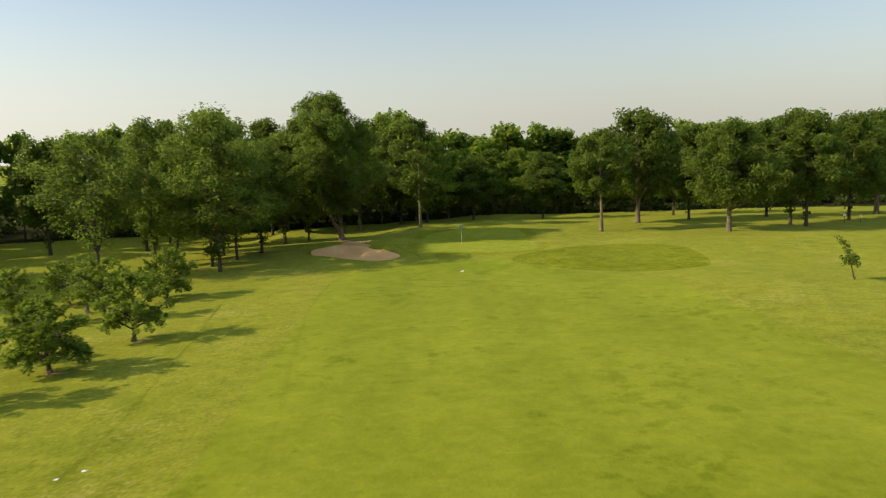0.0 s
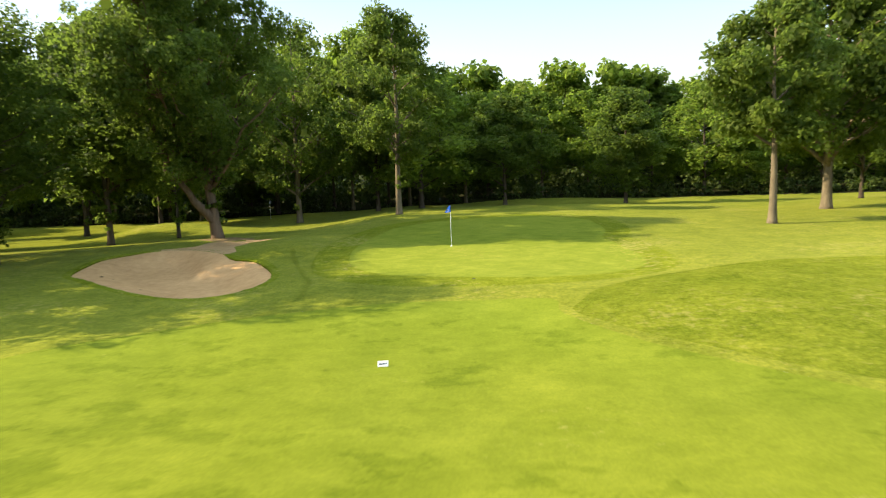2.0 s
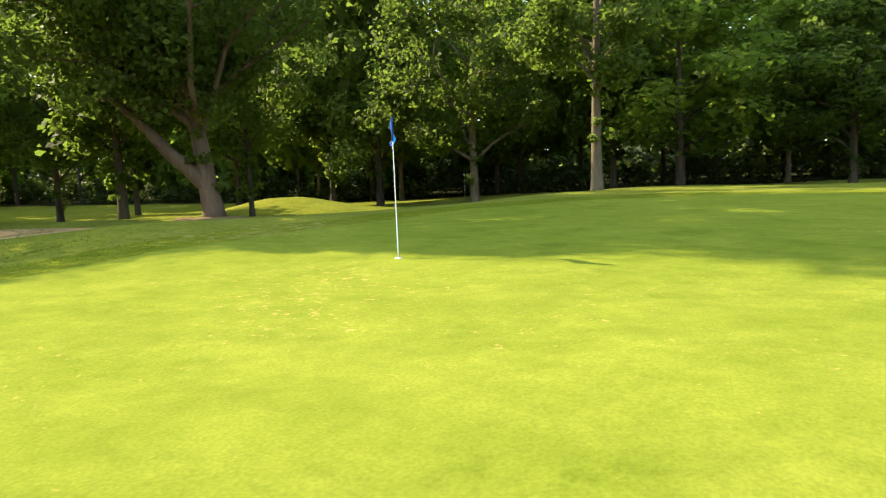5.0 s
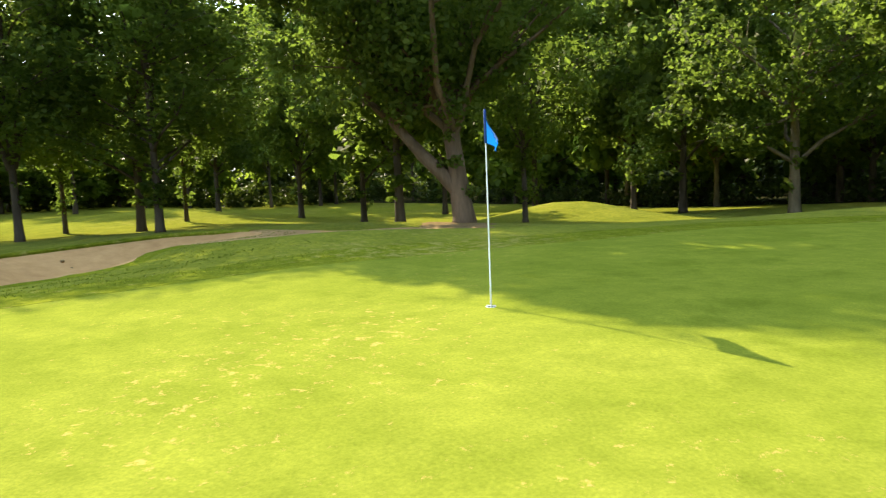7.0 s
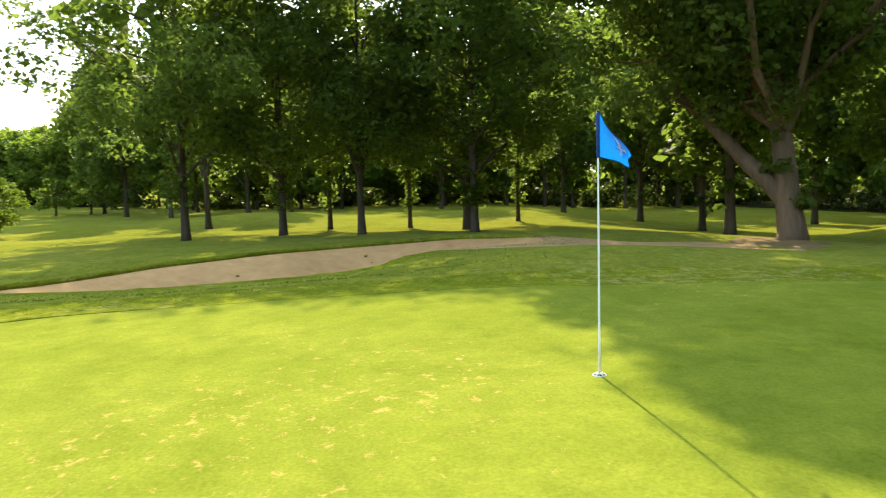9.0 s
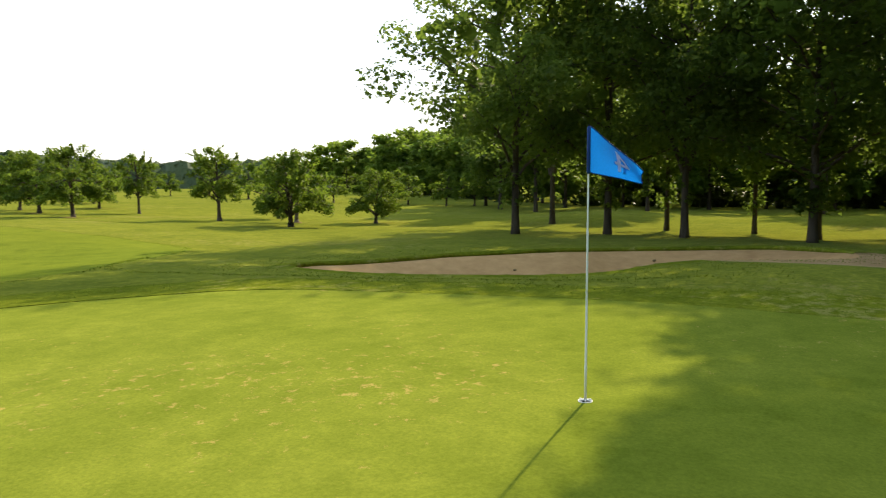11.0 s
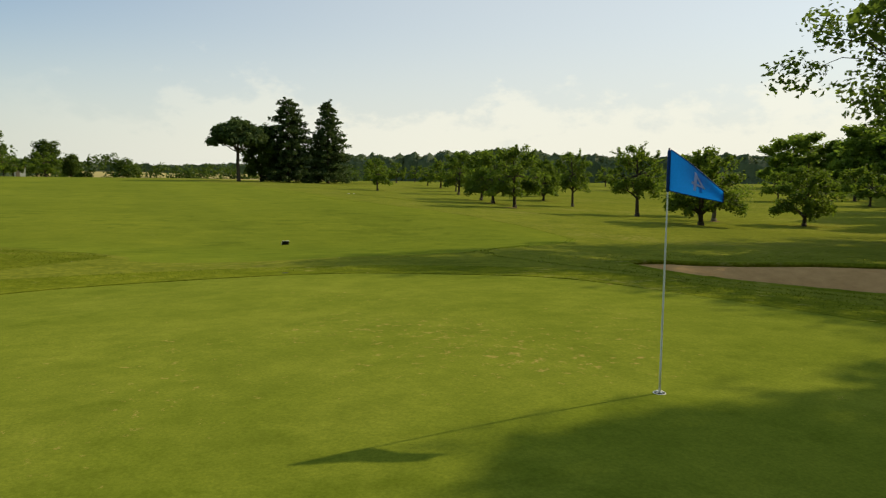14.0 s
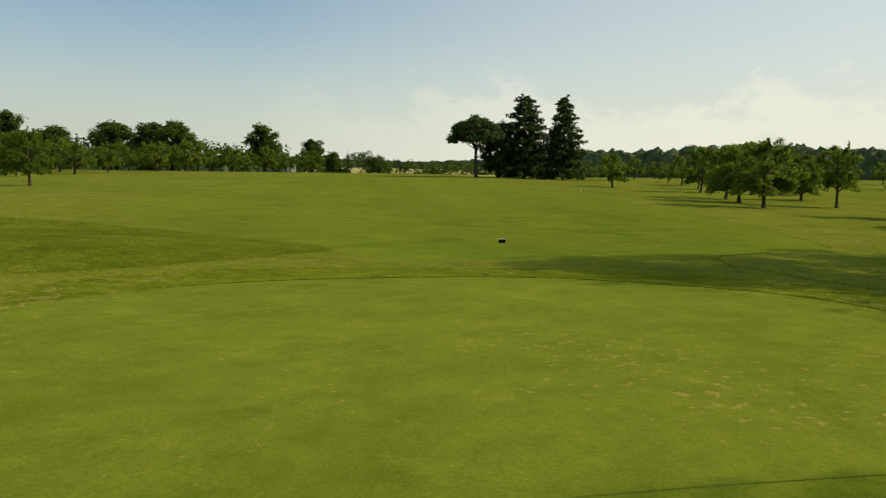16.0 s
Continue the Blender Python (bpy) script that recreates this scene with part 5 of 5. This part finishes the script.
# ---- grass blades where the camera passes low over rough turf ----
def blades(name, region, per_m2, tall, label, seed, ring=None, wide=0.012):
    r = np.random.default_rng(seed)
    lo, hi = region.min(0), region.max(0)
    n = int((hi - lo).prod() * per_m2)
    x, y = r.uniform(lo[0], hi[0], n), r.uniform(lo[1], hi[1], n)
    keep = inside(x, y, region)
    if ring is not None:
        keep &= ~inside(x, y, ring)
    keep &= ~inside(x, y, BUNKER) & ~inside(x, y, GREEN)
    x, y = x[keep], y[keep]
    n = len(x)
    z = height(x, y) + 0.02 * np.sin(x * 0.9 + 1.3 * np.sin(y * 0.5)) * np.cos(y * 0.7) - 0.004
    a, h = r.uniform(0, 6.283, n), tall * r.uniform(0.5, 1.3, n)
    lean, way = h * r.uniform(0.2, 0.8, n), r.uniform(0, 6.283, n)
    w = wide * r.uniform(0.7, 1.5, n)
    v = np.stack([np.stack([x - w * np.cos(a), y - w * np.sin(a), z], 1), np.stack([x + w * np.cos(a), y + w * np.sin(a), z], 1),
                  np.stack([x + lean * np.cos(way), y + lean * np.sin(way), z + h], 1)], 1).reshape(-1, 3)
    me = bpy.data.meshes.new(name)
    me.vertices.add(n * 3)
    me.vertices.foreach_set("co", v.astype(np.float32).ravel())
    me.loops.add(n * 3)
    me.loops.foreach_set("vertex_index", np.arange(n * 3, dtype=np.int32))
    me.polygons.add(n)
    me.polygons.foreach_set("loop_start", np.arange(0, n * 3, 3, dtype=np.int32))
    me.materials.append(M_BLADE)
    me.update(calc_edges=True)
    tagged(new(name, me), label, "grass", kind="stuff")


M_BLADE = leaf_mat("grass_blades", [(0.2, (0.11, 0.145, 0.010)), (0.55, (0.17, 0.2, 0.016)), (0.85, (0.28, 0.27, 0.07))], 0.35, (0.2, 0.26, 0.02))
NEAR_MOUND = outline([(4.4, -15.2), (4.7, -13.8), (5.5, -12.3), (6.7, -11.1), (8.1, -10.1), (9.8, -9.2), (12, -8.2), (14, -8.0), (15, -14), (14, -21), (10.4, -21.8), (6.7, -18.3)])
blades("rough_grass_blades", NEAR_MOUND, 140, 0.018, "longer tousled grass blades on the rough mound", 61)
blades("fringe_grass_blades", FRINGE, 130, 0.014, "short uneven grass blades on the collar of the green", 62)
COLLAR = outline([(-6, -11), (-5.8, -2), (-7, 1.0), (-10.2, 0.6), (-11.4, -0.6), (-12.6, 1.2), (-15.4, 3.4), (-18.6, 2.8), (-19.8, 0.6), (-19.6, -4), (-18, -7), (-14.6, -10.0), (-11.6, -12.2), (-8, -12.2)])
blades("bunker_grass_blades", COLLAR, 70, 0.026, "ragged grass blades round the bunker edge", 63)


def edge_blades(name, line, width, per_m, tall, label, seed, wide=0.014):
    """A line of taller uncut grass left where two heights of mowing meet."""
    r = np.random.default_rng(seed)
    p = np.array(line, float)
    cum = np.concatenate([[0], np.cumsum(np.linalg.norm(np.diff(p, axis=0), axis=1))])
    n = int(cum[-1] * per_m)
    q = r.random(n) * cum[-1]
    q = q[(np.sin(q * 0.9 + seed) + np.sin(q * 2.3) + r.normal(size=n) * 0.8) > -1.4]
    n = len(q)
    x = np.interp(q, cum, p[:, 0]) + r.normal(size=n) * width * 0.5
    y = np.interp(q, cum, p[:, 1]) + r.normal(size=n) * width * 0.5
    keep = ~inside(x, y, BUNKER)
    x, y, n = x[keep], y[keep], int(keep.sum())
    z = height(x, y) + 0.02 * np.sin(x * 0.9 + 1.3 * np.sin(y * 0.5)) * np.cos(y * 0.7) - 0.006
    a, h = r.uniform(0, 6.283, n), tall * r.uniform(0.5, 1.3, n)
    lean, way, w = h * r.uniform(0.1, 0.7, n), r.uniform(0, 6.283, n), wide * r.uniform(0.7, 1.5, n)
    v = np.stack([np.stack([x - w * np.cos(a), y - w * np.sin(a), z], 1), np.stack([x + w * np.cos(a), y + w * np.sin(a), z], 1),
                  np.stack([x + lean * np.cos(way), y + lean * np.sin(way), z + h], 1)], 1).reshape(-1, 3)
    me = mesh_of(name, v, np.arange(n * 3).reshape(-1, 3), M_CUT)
    tagged(new(name, me), label, "grass", kind="stuff")


M_CUT = leaf_mat("uncut_grass_edge", [(0.2, (0.10, 0.135, 0.011)), (0.55, (0.14, 0.172, 0.016)), (0.85, (0.19, 0.205, 0.03))], 0.5, (0.2, 0.26, 0.02))
edge_blades("mowing_edge", np.vstack([FRINGE, FRINGE[:1]]), 0.16, 130, 0.013, "dark line of taller grass round the fringe", 71)
edge_blades("mowing_edge", [(12.0, -8.1), (9.8, -9.2), (8.0, -10.2), (6.6, -11.2), (5.4, -12.4), (4.7, -13.9), (4.4, -15.3), (4.9, -16.9), (6.4, -18.4), (8.6, -20.6)], 0.34, 300, 0.017, "taller tousled grass along the foot of the mound", 72)
edge_blades("mowing_edge", [(-2.4, -12.4), (-5.1, -13.6), (-8.4, -15.6), (-10.6, -16.7), (-12.2, -18.2), (-13.2, -20.4), (-13.7, -23.5), (-13.9, -30), (-13.8, -38.3), (-12.8, -50.2), (-11.7, -60.5), (-11.3, -67)], 0.2, 60, 0.025, "dark mowing line along the fairway edge", 73, 0.018)
edge_blades("mowing_edge", [(-21.7, -31.3), (-20.2, -43.1), (-19.2, -53.9), (-18.7, -60), (-18.4, -66)], 0.2, 100, 0.03, "faint wheel track pressed into the rough grass", 74, 0.018)


def soil_patch(x, y, R, seed, material=M_EARTH):
    r = np.random.default_rng(seed)
    v, f = [(x, y, ground_at(x, y) + 0.035)], []
    for i in range(22):
        a = i / 22 * 6.283
        q = R * (0.75 + 0.3 * math.sin(2 * a + seed) * math.sin(3 * a) + 0.12 * r.normal())
        for s, dz in ((0.6, 0.03), (1.0, -0.03)):
            px, py = x + q * s * math.cos(a), y + q * s * math.sin(a) * 0.8
            v.append((px, py, ground_at(px, py) + dz))
    for i in range(22):
        a, b = 1 + 2 * i, 1 + 2 * ((i + 1) % 22)
        f += [(0, a, b), (a, a + 1, b + 1), (a, b + 1, b)]
    tagged(new("bare_soil", mesh_of("bare_soil", v, f, material, True)), "trodden bare earth at the foot of a tree", "ground", kind="structure")


for i, (x, y, R) in enumerate([(-15.3, 9.5, 2.7), (-24.0, -42.5, 0.75), (-26.0, -49.5, 0.8), (-32.6, -30.6, 0.6)]):
    soil_patch(x, y, R, 80 + i)
soil_patch(-12.6, 8.0, 2.1, 86, M_SOIL)


def pebble(name, x, y, z, size, material, label, category, seed):
    """A small uneven lump."""
    r = np.random.default_rng(seed)
    bm = bmesh.new()
    bmesh.ops.create_icosphere(bm, subdivisions=2, radius=1.0)
    for q in bm.verts:
        q.co *= 1 + 0.16 * r.normal()
        q.co = Vector((q.co.x * size[0], q.co.y * size[1], q.co.z * size[2]))
    me = bpy.data.meshes.new(name)
    bm.to_mesh(me)
    bm.free()
    me.materials.append(material)
    ob = tagged(new(name, me), label, category)
    ob.location = (x, y, z)
    return ob


for i, (x, y) in enumerate([(-18.68, -64.28), (-17.97, -63.68)]):
    pebble("stone", x, y, ground_at(x, y) + 0.02, (0.08, 0.05, 0.03), M_WHITE, "small flat white marker stone lying in the grass", "stone", 90 + i)


def turf_lip(line, wide):
    """The collar stands a little taller than the green: a cut face, then a slope back into the turf."""
    p = np.array(line, float)
    c = p.mean(0)
    n, v, f = len(p), [], []
    for i in range(n):
        tan = p[(i + 1) % n] - p[i - 1]
        out = np.array([tan[1], -tan[0]]) / np.linalg.norm(tan)
        if np.dot(out, p[i] - c) < 0:
            out = -out
        tall = 0.003 + 0.010 * float(sstep((-p[i][1] - 4) / 3))
        rag = 0.012 * math.sin(i * 2.1) + 0.01 * math.sin(i * 0.77)
        for d, dz in ((0.0, -0.03), (rag, tall * 0.7), (0.03 + rag, tall), (wide * 0.5, tall * 0.55), (wide, -0.02)):
            q = p[i] + out * d
            v.append((q[0], q[1], ground_at(*q) + 0.02 * math.sin(q[0] * 0.9 + 1.3 * math.sin(q[1] * 0.5)) * math.cos(q[1] * 0.7) + dz))
    for i in range(n):
        for k in range(4):
            a, b = i * 5 + k, ((i + 1) % n) * 5 + k
            f.append((a, b, b + 1, a + 1))
    tagged(new("fringe_lip", mesh_of("fringe_lip", v, f, M_FRINGE)), "cut edge where the taller collar meets the green", "grass", kind="structure")


turf_lip(GREEN, 0.7)
edge_blades("mowing_edge", [(-8.6, -15.9), (-6.7, -14.7), (-6.0, -14.1), (-5.5, -12.8), (-5.2, -11.5), (-5.4, -9.3), (-6.3, -6.6), (-7.3, -3.7), (-8.0, -1.4), (-8.4, 0.4)], 0.16, 90, 0.03, "dark line of taller grass along the bunker collar", 76)
for i, (x, y) in enumerate([(-17.0, -3.2), (-16.6, -3.0), (-13.6, -6.4)]):
    z = float(SAND[np.argmin(np.hypot(SAND[:, 0] - x, SAND[:, 1] - y)), 2])
    pebble("turf_clod", x, y, z + 0.012, (0.09 - 0.02 * i, 0.06, 0.03), M_EARTH, "dark clod of turf lying on the bunker sand", "turf clod", 95 + i)
